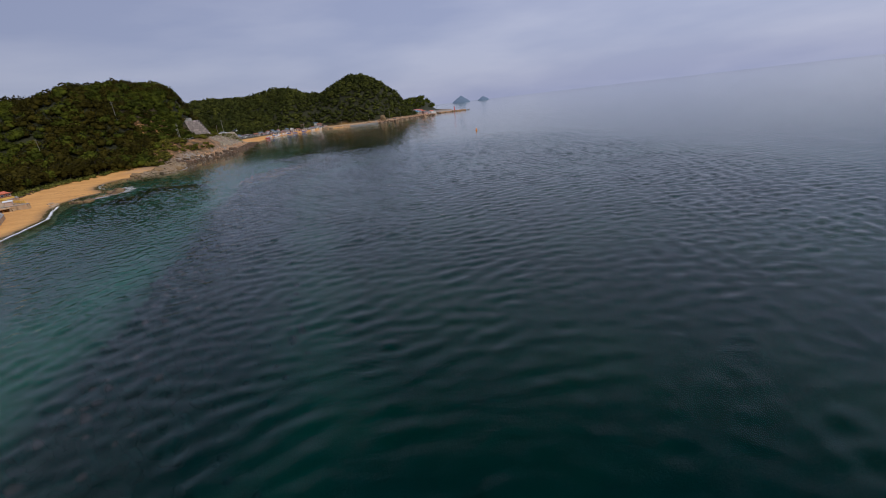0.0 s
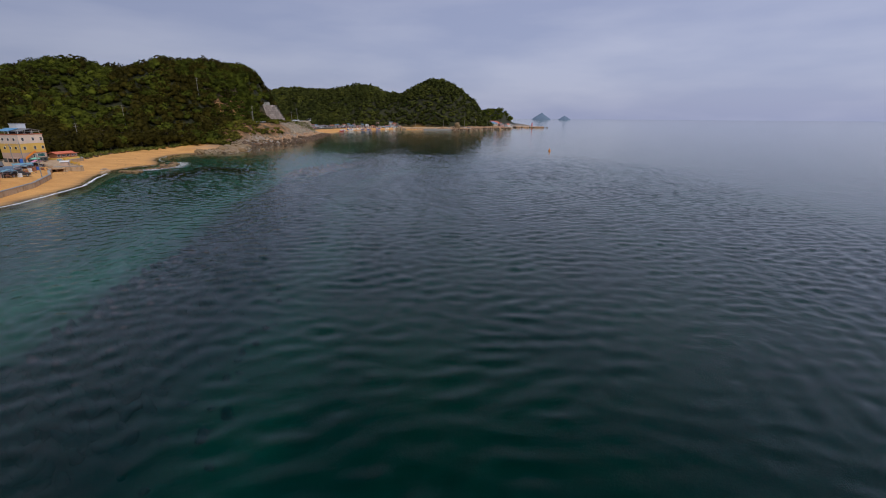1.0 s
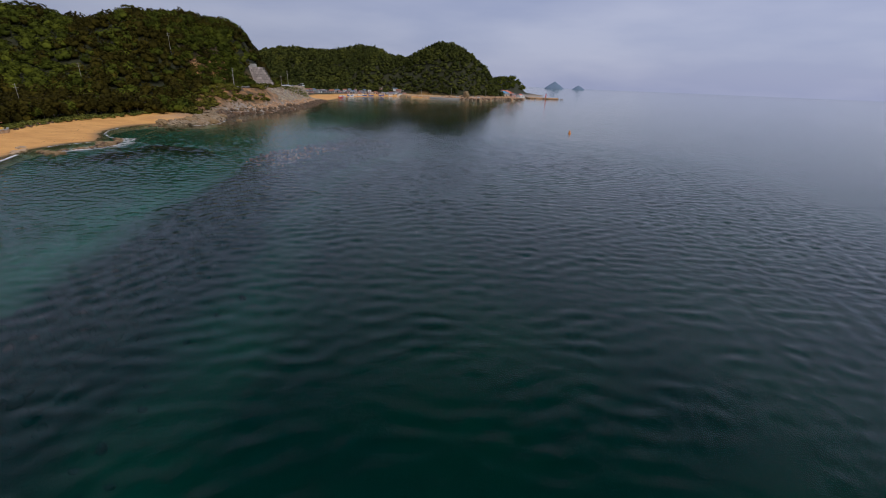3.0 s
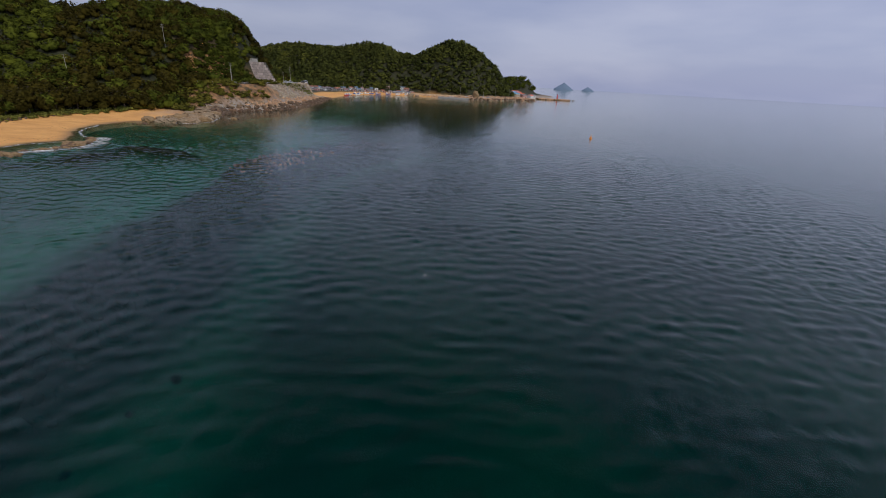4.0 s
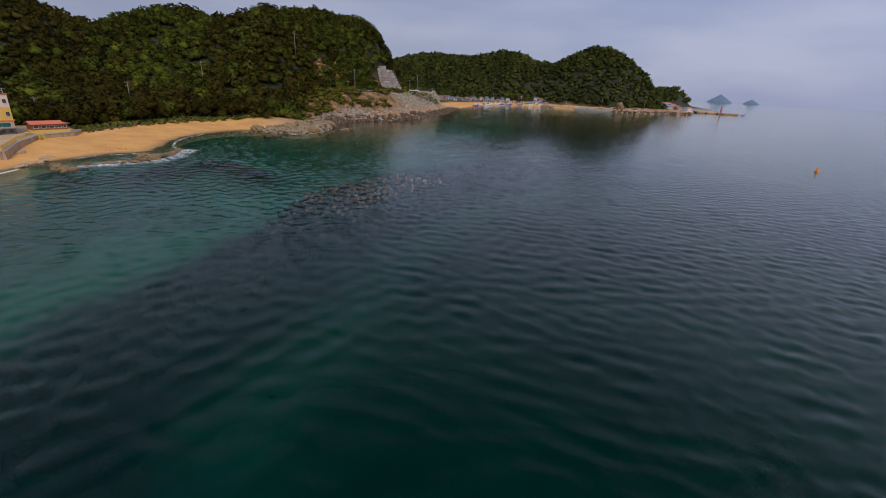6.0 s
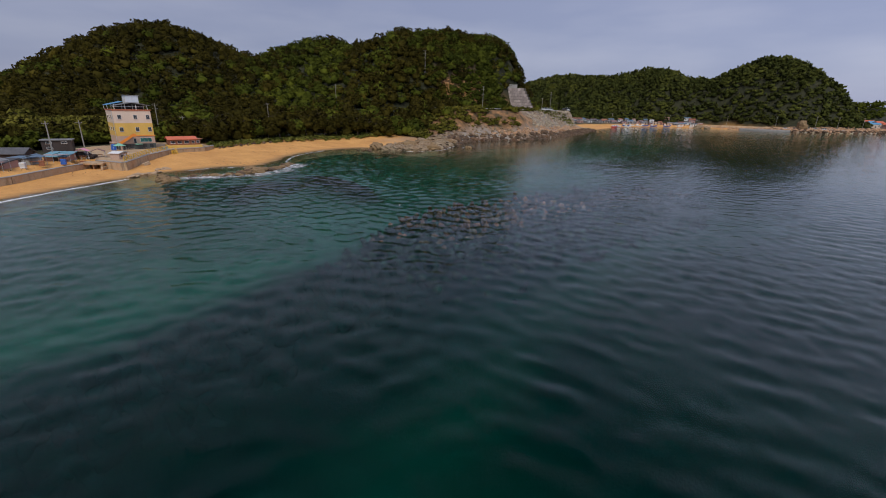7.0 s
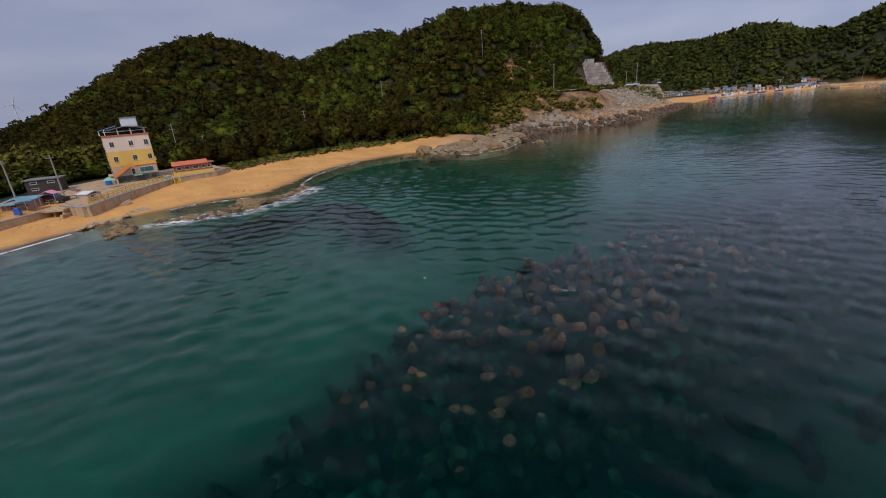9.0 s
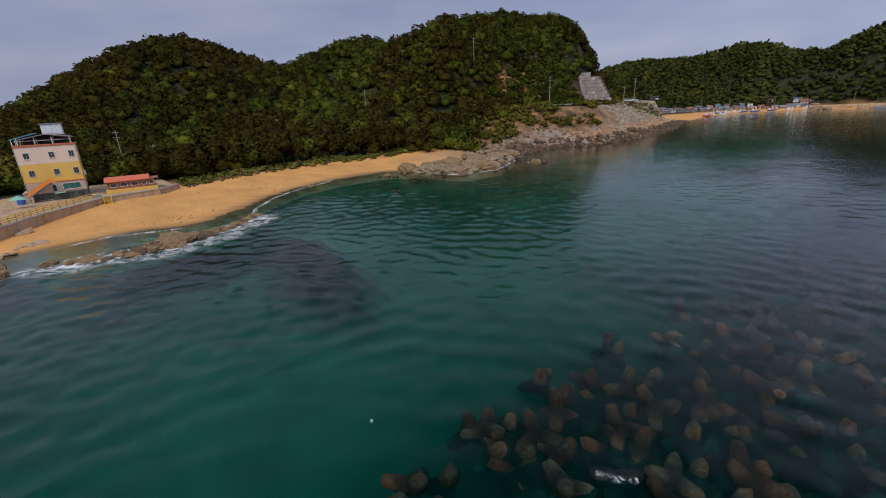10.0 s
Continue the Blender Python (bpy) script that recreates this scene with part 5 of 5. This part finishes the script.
bmesh.ops.transform(rf_, matrix=Matrix(((0, 1, 0, 0), (1, 0, 0, 0), (0, 0, 1, 0), (0, 0, 0, 1))), verts=rf_.verts)
bmesh.ops.recalc_face_normals(rf_, faces=rf_.faces)
part("roof", rf_, RED_ROOF, cabin, "orange-red sheet roof")
part("annex_roof", box(6.02, -0.2, 1.95, 7.2, 3.2, 2.08, 0.02), BROWN_WALL, cabin)
for x, w in ((0.4, 0.9), (1.8, 0.9), (3.2, 1.0), (4.8, 0.6), (5.8, 0.6)):
    window(cabin, x, 1.0, w, 0.65, 0.0, GLASS, 2)

shed = thing("snack_shed", "small beige shed with a white sheet roof beside the inn", "shed", at=pose(-120.6, 153.3, INN_Z, 0, 0, 122) @ Matrix.Scale(0.74, 4))
part("wall", box(0, 0, -0.1, 3.0, 2.6, 1.5, 0.02), BEIGE, shed)
sr = bmesh.new()
prism(sr, [(-0.3, 1.5), (1.5, 1.95), (3.3, 1.5), (3.3, 1.6), (1.5, 2.07), (-0.3, 1.6)], -0.4, 3.0)
part("roof", sr, WHITE, shed, "white sheet roof")
window(shed, 0.5, 0.6, 0.9, 0.6, 0.0, GLASS, 2)
part("door", box(1.9, -0.05, -0.1, 2.6, -0.002, 1.3, 0.01), WHITE, shed)
tank = thing("water_tank", "blue plastic water tank standing against the inn", "tank", at=YARD @ pose(-125.8, 154.2, INN_Z))
bm = bmesh.new()
rod(bm, (0, 0, -0.1), (0, 0, 1.25), 0.5, 0.46, 16)
rod(bm, (0, 0, 1.25), (0, 0, 1.4), 0.46, 0.2, 16)
part("body", bm, BLUE_PLASTIC, tank)
bm = bmesh.new()
rod(bm, (0, 0, 1.4), (0, 0, 1.48), 0.16, n=12)
part("lid", bm, BLUE_PLASTIC, tank)
par = thing("canopy_tent", "pale green peaked canopy tent behind the shed", "canopy", at=pose(-136.6, 158.4, INN_Z) @ Matrix.Scale(0.68, 4))
bm = bmesh.new()
bmesh.ops.create_cone(bm, cap_ends=False, segments=4, radius1=2.1, radius2=0.1, depth=0.9, matrix=Matrix.LocRotScale((0, 0, 2.5), Euler((0, 0, 0.785)), None))
part("cover", bm, GREEN_CLOTH, par)
for sx in (-1.4, 1.4):
    for sy in (-1.4, 1.4):
        part("leg", rod(bmesh.new(), (sx, sy, -0.1), (sx, sy, 2.1), 0.04, n=6), STEEL, par)
cooler = thing("cool_box", "pale blue cool box on the terrace", "cool box", at=YARD @ pose(-123.6, 162.6, INN_Z))
part("body", box(0, 0, -0.05, 0.6, 1.1, 0.45, 0.03), BLUE_CLOTH, cooler)
part("lid", box(-0.02, -0.02, 0.452, 0.62, 1.12, 0.54, 0.02), WHITE, cooler)
culvert = thing("culvert", "concrete culvert mouth with a dark opening in the beach wall", "culvert", at=pose(-120.4, 148.6, -0.2, 0, 0, 52))
mouth = bmesh.new()
slab(mouth, -1.9, -0.4, -0.4, -1.5, 2.4, 1.75, 0.05)
slab(mouth, 1.5, -0.4, -0.4, 1.9, 2.4, 1.75, 0.05)
slab(mouth, -0.12, 0.1, -0.4, 0.12, 2.4, 1.45, 0.03)
part("abutments", mouth, CONCRETE, culvert)
part("lid", box(-2.1, -0.6, 1.45, 2.1, 2.6, 1.85, 0.06), CONCRETE, culvert)
# an added dark plate stands in for the shade inside the opening
part("back", box(-1.5, 2.0, -0.4, 1.5, 2.2, 1.45), JOINT_AND_HOLLOW, culvert)
part("wing", box(1.92, -1.6, -0.4, 2.3, 1.6, 1.1, 0.05), CONCRETE, culvert)
part("apron", box(-1.9, -1.4, -0.3, 1.9, -0.42, 0.55, 0.08), CONCRETE, culvert)
broken = thing("broken_slab", "broken concrete slab leaning on the sea wall's foot", "rubble", "", pose(-121.4, 157.6, 0.4, 12, -18, 30))
part("slab", box(-1.0, -0.9, -0.4, 1.0, 0.9, 0.3, 0.08), CONCRETE, broken)


# ---- houses ----
def house(x, y, turn, w, d, h, wall, roof_mat, label, group, style="gable", z=None, rows=1):
    """A small house: wall, roof, door and windows on the side that faces -y."""
    z = ground_at(x, y) if z is None else z
    top = thing("house", label, "house", group, pose(x, y, z, 0, 0, turn))
    part("wall", box(0, 0, -0.8, w, d, h, 0.02), wall, top)
    bm = bmesh.new()
    if style == "gable":
        r = d * 0.28
        prism(bm, [(-0.35, h - 0.08), (d / 2, h + r), (d + 0.35, h - 0.08), (d + 0.35, h + 0.06), (d / 2, h + r + 0.15), (-0.35, h + 0.06)], -0.3, w + 0.3)
        bmesh.ops.transform(bm, matrix=Matrix(((0, 1, 0, 0), (1, 0, 0, 0), (0, 0, 1, 0), (0, 0, 0, 1))), verts=bm.verts)
        bmesh.ops.recalc_face_normals(bm, faces=bm.faces)
        gb = bmesh.new()
        prism(gb, [(0.02, h - 0.05), (d / 2, h + r - 0.1), (d - 0.02, h - 0.05)], 0.01, w - 0.01)
        bmesh.ops.transform(gb, matrix=Matrix(((0, 1, 0, 0), (1, 0, 0, 0), (0, 0, 1, 0), (0, 0, 0, 1))), verts=gb.verts)
        bmesh.ops.recalc_face_normals(gb, faces=gb.faces)
        part("gable", gb, wall, top)
    elif style == "lean":
        prism(bm, [(-0.9, h - 0.35), (d + 0.2, h + 0.25), (d + 0.2, h + 0.37), (-0.9, h - 0.23)], -0.3, w + 0.3)
        bmesh.ops.transform(bm, matrix=Matrix(((0, 1, 0, 0), (1, 0, 0, 0), (0, 0, 1, 0), (0, 0, 0, 1))), verts=bm.verts)
        bmesh.ops.recalc_face_normals(bm, faces=bm.faces)
    else:
        slab(bm, -0.25, -0.25, h, w + 0.25, d + 0.25, h + 0.22, 0.03)
    part("roof", bm, roof_mat, top)
    storey = h / rows
    for row in range(rows):
        n = max(1, int(w / 2.4))
        for k in range(n):
            cx_ = (k + 0.5) * w / n
            if row == 0 and k == n // 2:
                part("door", box(cx_ - 0.45, -0.06, 0, cx_ + 0.45, -0.002, min(1.95, storey * 0.85), 0.01), BLACK_WOOD, top)
            else:
                window(top, cx_ - 0.55, row * storey + storey * 0.38, 1.1, storey * 0.4, -0.002, GLASS, 2)
    return top


LV = "houses behind the near beach"
house(-146.5, 146.5, 70, 5.4, 3.4, 2.3, BLACK_WOOD, GREY_ROOF, "dark brown two-storey timber house with a flat grey roof", LV, "flat", 2.0, 2)
rows_ = ((-131.0, 139.0, 4.0, 1.25, BLUE_CLOTH, "pale blue"), (-134.6, 133.0, 4.4, 1.5, SLATE, "dark grey"), (-128.0, 133.4, 3.6, 1.15, TARP, "faded blue"), (-125.0, 129.0, 4.2, 1.2, SLATE, "dark grey"),
         (-129.8, 126.0, 4.6, 1.6, DULL_ROOF, "dull pink"), (-121.6, 124.0, 4.0, 1.15, TARP, "faded blue"), (-118.6, 119.2, 4.8, 1.25, SLATE, "dark grey"), (-123.0, 114.0, 5.0, 1.7, DULL_ROOF, "dull pink"),
         (-114.0, 113.0, 4.0, 1.25, DULL_ROOF, "dull pink"), (-109.0, 104.0, 5.5, 1.5, TARP, "faded blue"), (-115.0, 100.0, 5.5, 2.0, SLATE, "dark grey"), (-106.0, 90.0, 6.5, 2.0, SLATE, "dark grey"),
         (-138.5, 127.0, 5.0, 1.9, SLATE, "dark grey"), (-135.6, 120.0, 5.2, 2.0, DULL_ROOF, "dull pink"), (-130.0, 108.0, 5.6, 2.1, DULL_ROOF, "dull pink"))
for n, (x, y, w, h, mat, hue) in enumerate(rows_):
    house(x + 3.0, y + 4.0, 50 + rng.uniform(-6, 6), w, 3.4, h, (PINK_WALL, BLACK_WOOD, GREY_CONCRETE)[n % 3], mat, f"low hut under a {hue} sheet roof", LV, ("lean", "gable", "flat", "lean")[n % 4], YARD_Z - 0.25)

def awning(x, y, turn, w, d, h, mat, label):
    x, y = x + 2.0, y + 5.0
    top = thing("awning", label, "awning", "awnings behind the beach wall", pose(x, y, ground_at(x, y), 0, 0, turn))
    bm = bmesh.new()
    prism(bm, [(0, h), (w / 2, h + 0.5), (w, h), (w, h + 0.05), (w / 2, h + 0.56), (0, h + 0.05)], 0, d)
    part("cover", bm, mat, top)
    for px in (0.06, w - 0.06):
        for py in (0.06, d - 0.06):
            part("leg", rod(bmesh.new(), (px, py, -0.1), (px, py, h), 0.035, n=6), STEEL, top)
    part("table", box(0.5, 0.6, 0.68, w - 0.5, d - 0.6, 0.74, 0.01), BROWN_WALL, top)
    for px in (0.7, w - 0.7):
        part("table_leg", box(px - 0.05, d / 2 - 0.05, -0.1, px + 0.05, d / 2 + 0.05, 0.68), STEEL, top)


awning(-126.2, 138.6, 57, 2.8, 2.2, 1.5, BLUE_CLOTH, "pale blue fabric awning over a table")
awning(-128.6, 142.6, 62, 2.2, 2.0, 1.7, PINK_CLOTH, "small pink fabric awning over a table")
awning(-123.6, 134.0, 57, 2.6, 2.2, 1.5, TARP, "faded blue fabric awning over a table")
awning(-119.4, 127.6, 57, 3.4, 2.4, 1.7, GREY_ROOF, "grey sheet lean-to over a table")
awning(-114.0, 119.6, 57, 3.0, 2.2, 1.7, BLUE_CLOTH, "pale blue fabric awning over a table")
awning(-129.4, 145.4, 70, 2.4, 2.0, 1.4, DULL_ROOF, "low dull pink sheet awning over a table")
for x, y, mat in ((-124.6, 139.8, BLUE_PLASTIC), (-122.2, 136.2, BROWN_WALL), (-120.6, 133.4, WHITE), (-117.4, 129.0, BROWN_WALL), (-126.6, 143.2, BROWN_WALL), (-113.0, 123.0, WHITE)):
    x, y = x + 2.0, y + 5.0
    crate = thing("crate_stack", "stack of plastic fish crates behind the beach wall", "crates", "crates", pose(x, y, ground_at(x, y), 0, 0, rng.uniform(0, 90)))
    for k in range(3):
        part("crate", box(-0.4 + rng.uniform(-0.05, 0.05), -0.3, k * 0.34, 0.4, 0.3, k * 0.34 + 0.32, 0.02), mat, crate)

BV = "houses behind the far bay"
bay_line = along([(-176, 560), (-164, 590), (-142, 620), (-112, 644), (-84, 655)], 6.0)
roofs = [RUST_ROOF, TARP, GREY_ROOF, DULL_ROOF, TARP, GREY_ROOF]
names_ = ["rust-red", "faded blue", "grey", "dull pink", "grey-blue", "dull grey"]
for n, (x, y) in enumerate(bay_line):
    a, b = bay_line[max(0, n - 1)], bay_line[min(len(bay_line) - 1, n + 1)]
    turn = math.degrees(math.atan2(b[1] - a[1], b[0] - a[0]))
    for back in range(3):
        k = int(rng.integers(6))
        if rng.uniform() < 0.2:
            continue
        px, py = x - math.sin(radians(turn)) * back * 7, y + math.cos(radians(turn)) * back * 7
        w, h = rng.uniform(3.2, 6.4), rng.uniform(1.4, 2.1) + back * 0.5
        house(px, py, turn + rng.uniform(-12, 12), w, rng.uniform(3.6, 4.8), h, [WHITE, CREAM, PINK_WALL, GREY_CONCRETE][int(rng.integers(4))], roofs[k],
              f"small village house with a {names_[k]} roof", BV, ["gable", "gable", "lean", "flat"][int(rng.integers(4))])
house(-95, 662, 20, 6, 5, 4.2, PINK_WALL, RUST_ROOF, "two-storey pinkish house with a rust-red roof", BV, "gable", None, 2)
CV = "houses on the far cape"
for n in range(22):
    x, y = 58 + rng.uniform(-10, 45), 735 + rng.uniform(-10, 95)
    if ground_at(x, y) < 1.5:
        continue
    k = int(rng.integers(6))
    house(x, y, rng.uniform(20, 60), rng.uniform(6, 9), rng.uniform(5, 7), rng.uniform(3, 5), [WHITE, CREAM, PINK_WALL][int(rng.integers(3))], [RED_ROOF, RED_ROOF, BLUE_ROOF, GREY_ROOF][k % 4],
          "small house in the fishing village on the cape", CV, "gable")


# ---- vehicles and boats ----
def car(paint, label, van=False):
    top = thing("car", label, "car", "parked cars")
    L, Wd, H = (4.6, 1.75, 1.9) if van else (4.4, 1.75, 1.45)
    bm = bmesh.new()
    prism(bm, [(0, 0.35), (0, 0.8), (0.1, 0.92), (L - 0.1, 0.88), (L, 0.7), (L, 0.35)], -Wd / 2, Wd / 2)
    bmesh.ops.bevel(bm, geom=list(bm.edges), offset=0.06, segments=2, affect="EDGES")
    part("body", bm, paint, top)
    bm = bmesh.new()
    prof = [(0.08, 0.9), (0.15, H), (L - 1.3, H), (L - 0.6, 0.9)] if van else [(0.5, 0.9), (1.0, H), (2.7, H), (3.5, 0.9)]
    prism(bm, prof, -Wd / 2 + 0.1, Wd / 2 - 0.1)
    cabin_ = part("cabin", bm, GLASS, top, "dark glazed cabin")
    part("roof", box(prof[1][0], -Wd / 2 + 0.08, H - 0.06, prof[2][0], Wd / 2 - 0.08, H + 0.03, 0.02), paint, cabin_)
    for x in (0.85, L - 0.85):
        for y in (-Wd / 2 + 0.02, Wd / 2 - 0.02):
            bm = bmesh.new()
            rod(bm, (x, y - 0.1, 0.32), (x, y + 0.1, 0.32), 0.32, n=14)
            wheel = part("wheel", bm, RUBBER, top)
            bm = bmesh.new()
            rod(bm, (x, y - 0.11, 0.32), (x, y + 0.11, 0.32), 0.18, n=10)
            part("rim", bm, STEEL, wheel)
    return top


white_car, white_van, dark_car = car(WHITE, "white parked car by the roadside"), car(WHITE, "white parked van by the roadside", True), car(BLACK_WOOD, "dark parked car with tinted windows")
spots_ = [(white_van, -122, 388, 95), (white_van, -123.6, 394, 100), (dark_car, -121.5, 382, 95), (white_car, -124, 366, 90), (white_car, -124.4, 360, 90),
          (white_car, -14, 650, 10), (dark_car, -7, 652, 10), (white_car, 8, 655, 15), (white_van, 14, 657, 15), (dark_car, -24, 648, 5), (white_car, -33, 647, 0),
          (dark_car, -129.4, 147.6, 50), (dark_car, -113.5, 127.4, 50)]
done = set()
for kind_, x, y, turn in spots_:
    m = pose(x, y, (ROAD_Z + 0.5 if 355 < y < 400 else ground_at(x, y) + 0.02), 0, 0, turn)
    if kind_ in done:
        copy_thing(kind_, m)
    else:
        kind_.matrix_world = m
        done.add(kind_)


def boat(paint, label):
    top = thing("fishing_boat", label, "boat", "boats drawn up in the bay")
    bm = bmesh.new()
    rings = []
    for x, w, k in ((0, 0.9, 0.15), (2.0, 1.15, 0.0), (4.5, 1.0, 0.1), (6.2, 0.45, 0.4), (6.9, 0.05, 0.7)):
        rings.append([bm.verts.new((x, -w, 1.1 + k * 0.8)), bm.verts.new((x, -w * 0.6, k)), bm.verts.new((x, w * 0.6, k)), bm.verts.new((x, w, 1.1 + k * 0.8))])
    for a, b in zip(rings, rings[1:]):
        for k in range(4):
            bm.faces.new((a[k], b[k], b[(k + 1) % 4], a[(k + 1) % 4]))
    bm.faces.new(rings[0])
    bm.faces.new(rings[-1][::-1])
    bmesh.ops.recalc_face_normals(bm, faces=bm.faces)
    part("hull", bm, paint, top)
    part("wheelhouse", box(0.8, -0.6, 1.0, 2.4, 0.6, 2.4, 0.05), WHITE, top)
    part("mast", rod(bmesh.new(), (3.2, 0, 1.1), (3.2, 0, 3.6), 0.04, n=6), STEEL, top)
    return top


b1, b2 = boat(BLUE_PLASTIC, "small blue fishing boat drawn up on the sand"), boat(WHITE, "small white fishing boat drawn up on the sand")
red_boat = boat(RED_PAINT, "small red fishing boat on the slip")
boats_ = [(b1, -139, 575, 40), (b2, -135, 583, 60), (b2, -131, 592, 40), (b1, -121, 607, 30), (b1, -112, 624, 20), (b2, -100, 629, 50), (b2, -90, 634, 10), (red_boat, -136, 530, 60), (b1, -136, 538, 80), (b2, -137, 548, 70), (b2, -133, 560, 50), (b1, -128, 600, 10)]
done = set()
for kind_, x, y, turn in boats_:
    m = pose(x, y, max(0.1, ground_at(x, y)), 0, 0, turn)
    if kind_ in done:
        copy_thing(kind_, m)
    else:
        kind_.matrix_world = m
        done.add(kind_)

# ---- far works and marks ----
def bank(name, line, half, z, mat, label, category):
    ob = strip(name, line, half, z, mat, z + 1.5)
    return tagged(ob, label, category)


bank("jetty", [(-46, 634), (-30, 628), (-8, 626)], 2.0, 1.6, GREY_CONCRETE, "low dark concrete jetty in the bay", "jetty")
bank("coast_road", [(-86, 652), (-55, 653), (-25, 656), (8, 664)], 2.0, 3.2, CONCRETE, "stained concrete coast road on a low wall behind the bay", "road")
bank("breakwater", [(98, 800), (125, 812), (150, 806)], 5.0, 2.2, TAN_ROCK, "low stone breakwater off the cape", "breakwater")
bx_, by_ = np.array([p for p in along([(98, 800), (125, 812), (152, 806)], 1.5) for _ in range(3)]).T
boulders("armour_stones", bx_ + rng.uniform(-5, 5, len(bx_)), by_ + rng.uniform(-6, 5, len(bx_)), rng.uniform(1.5, 3.5, len(bx_)), ROCK, "armour stones of the far breakwater", 0.2, 0.6)
light = thing("lighthouse", "small red harbour lighthouse on the breakwater", "lighthouse", at=pose(130, 811, 2.2) @ Matrix.Scale(0.7, 4))
part("tower", rod(bmesh.new(), (0, 0, -0.3), (0, 0, 8.0), 1.5, 0.95, 14), RED_PAINT, light)
part("gallery", rod(bmesh.new(), (0, 0, 8.0), (0, 0, 8.3), 1.5, n=14), RED_PAINT, light)
part("lantern", rod(bmesh.new(), (0, 0, 8.3), (0, 0, 9.6), 0.7, n=10), GLASS, light)
part("cap", rod(bmesh.new(), (0, 0, 9.6), (0, 0, 10.4), 0.9, 0.1, 10), RED_PAINT, light)
buoy = thing("channel_buoy", "orange channel buoy floating on the open water", "buoy", at=pose(55.5, 264.1, 0) @ Matrix.Scale(0.62, 4))
part("float", rod(bmesh.new(), (0, 0, -0.4), (0, 0, 0.7), 1.0, 0.85, 14), BUOY_ORANGE, buoy)
part("tower", rod(bmesh.new(), (0, 0, 0.7), (0, 0, 2.3), 0.5, 0.18, 8), BUOY_ORANGE, buoy)
part("topmark", rod(bmesh.new(), (0, 0, 2.3), (0, 0, 2.8), 0.3, 0.05, 8), BUOY_ORANGE, buoy)
fl_ = thing("float_marker", "tiny white float riding on open water", "float", at=pose(-55.6, 167.0, 0))
bm = bmesh.new()
bmesh.ops.create_uvsphere(bm, u_segments=12, v_segments=8, radius=0.075)
part("ball", bm, WHITE, fl_)
part("collar", rod(bmesh.new(), (0, 0, 0.055), (0, 0, 0.11), 0.028, n=8), WHITE, fl_)

for x, y in ((0.4, 108.6), (80.8, 191.0)):
    copy_thing(fl_, pose(x, y, 0))
surf([(-46.7, 170.9), (-46.1, 171.1), (-45.4, 171.6)], 0.32, "small patch of foam over a tetrapod awash", mat=foam_material("broken_foam", 0.50, 2.2))

tb = thing("wind_turbine", "white three-bladed wind turbine behind the hill", "wind turbine", at=pose(-450, 154, 11) @ Matrix.Scale(0.72, 4))
part("tower", rod(bmesh.new(), (0, 0, -16), (0, 0, 30), 0.7, 0.4, 12), TURBINE, tb)
part("nacelle", box(-0.6, -0.5, 29.4, 1.6, 0.5, 30.6, 0.1), TURBINE, tb)
for k in range(3):
    a = 0.3 + k * 2.0944
    bm = bmesh.new()
    rod(bm, (1.7, 0, 30), (1.7, math.sin(a) * 9.5, 30 + math.cos(a) * 9.5), 0.5, 0.12, 6)
    part("blade", bm, TURBINE, tb)


def isle(x, y, w, h, seed):
    n, V, F = 28, [], []
    for j in range(9):
        for i in range(n):
            a, r = i / n * 6.283, j / 8
            k = 1 + 0.2 * noise.noise(Vector((math.cos(a) * 1.5, math.sin(a) * 1.5, seed)))
            V.append((x + math.cos(a) * r * w * k, y + math.sin(a) * r * w * 0.5, h * (1 - r) ** 0.85 * (1 + 0.12 * noise.noise(Vector((a * 2, r * 4, seed)))) - 1))
    for j in range(8):
        for i in range(n):
            F.append((j * n + i, j * n + (i + 1) % n, j * n + n + (i + 1) % n, j * n + n + i))
    tagged(new("island", mesh_of("island", np.array(V), np.array(F), FAR_ISLE, True)), "small steep island on the horizon, blue with distance", "island", "islands")


isle(620, 3522, 78, 50, 3.0)
isle(790, 3489, 52, 30, 8.0)
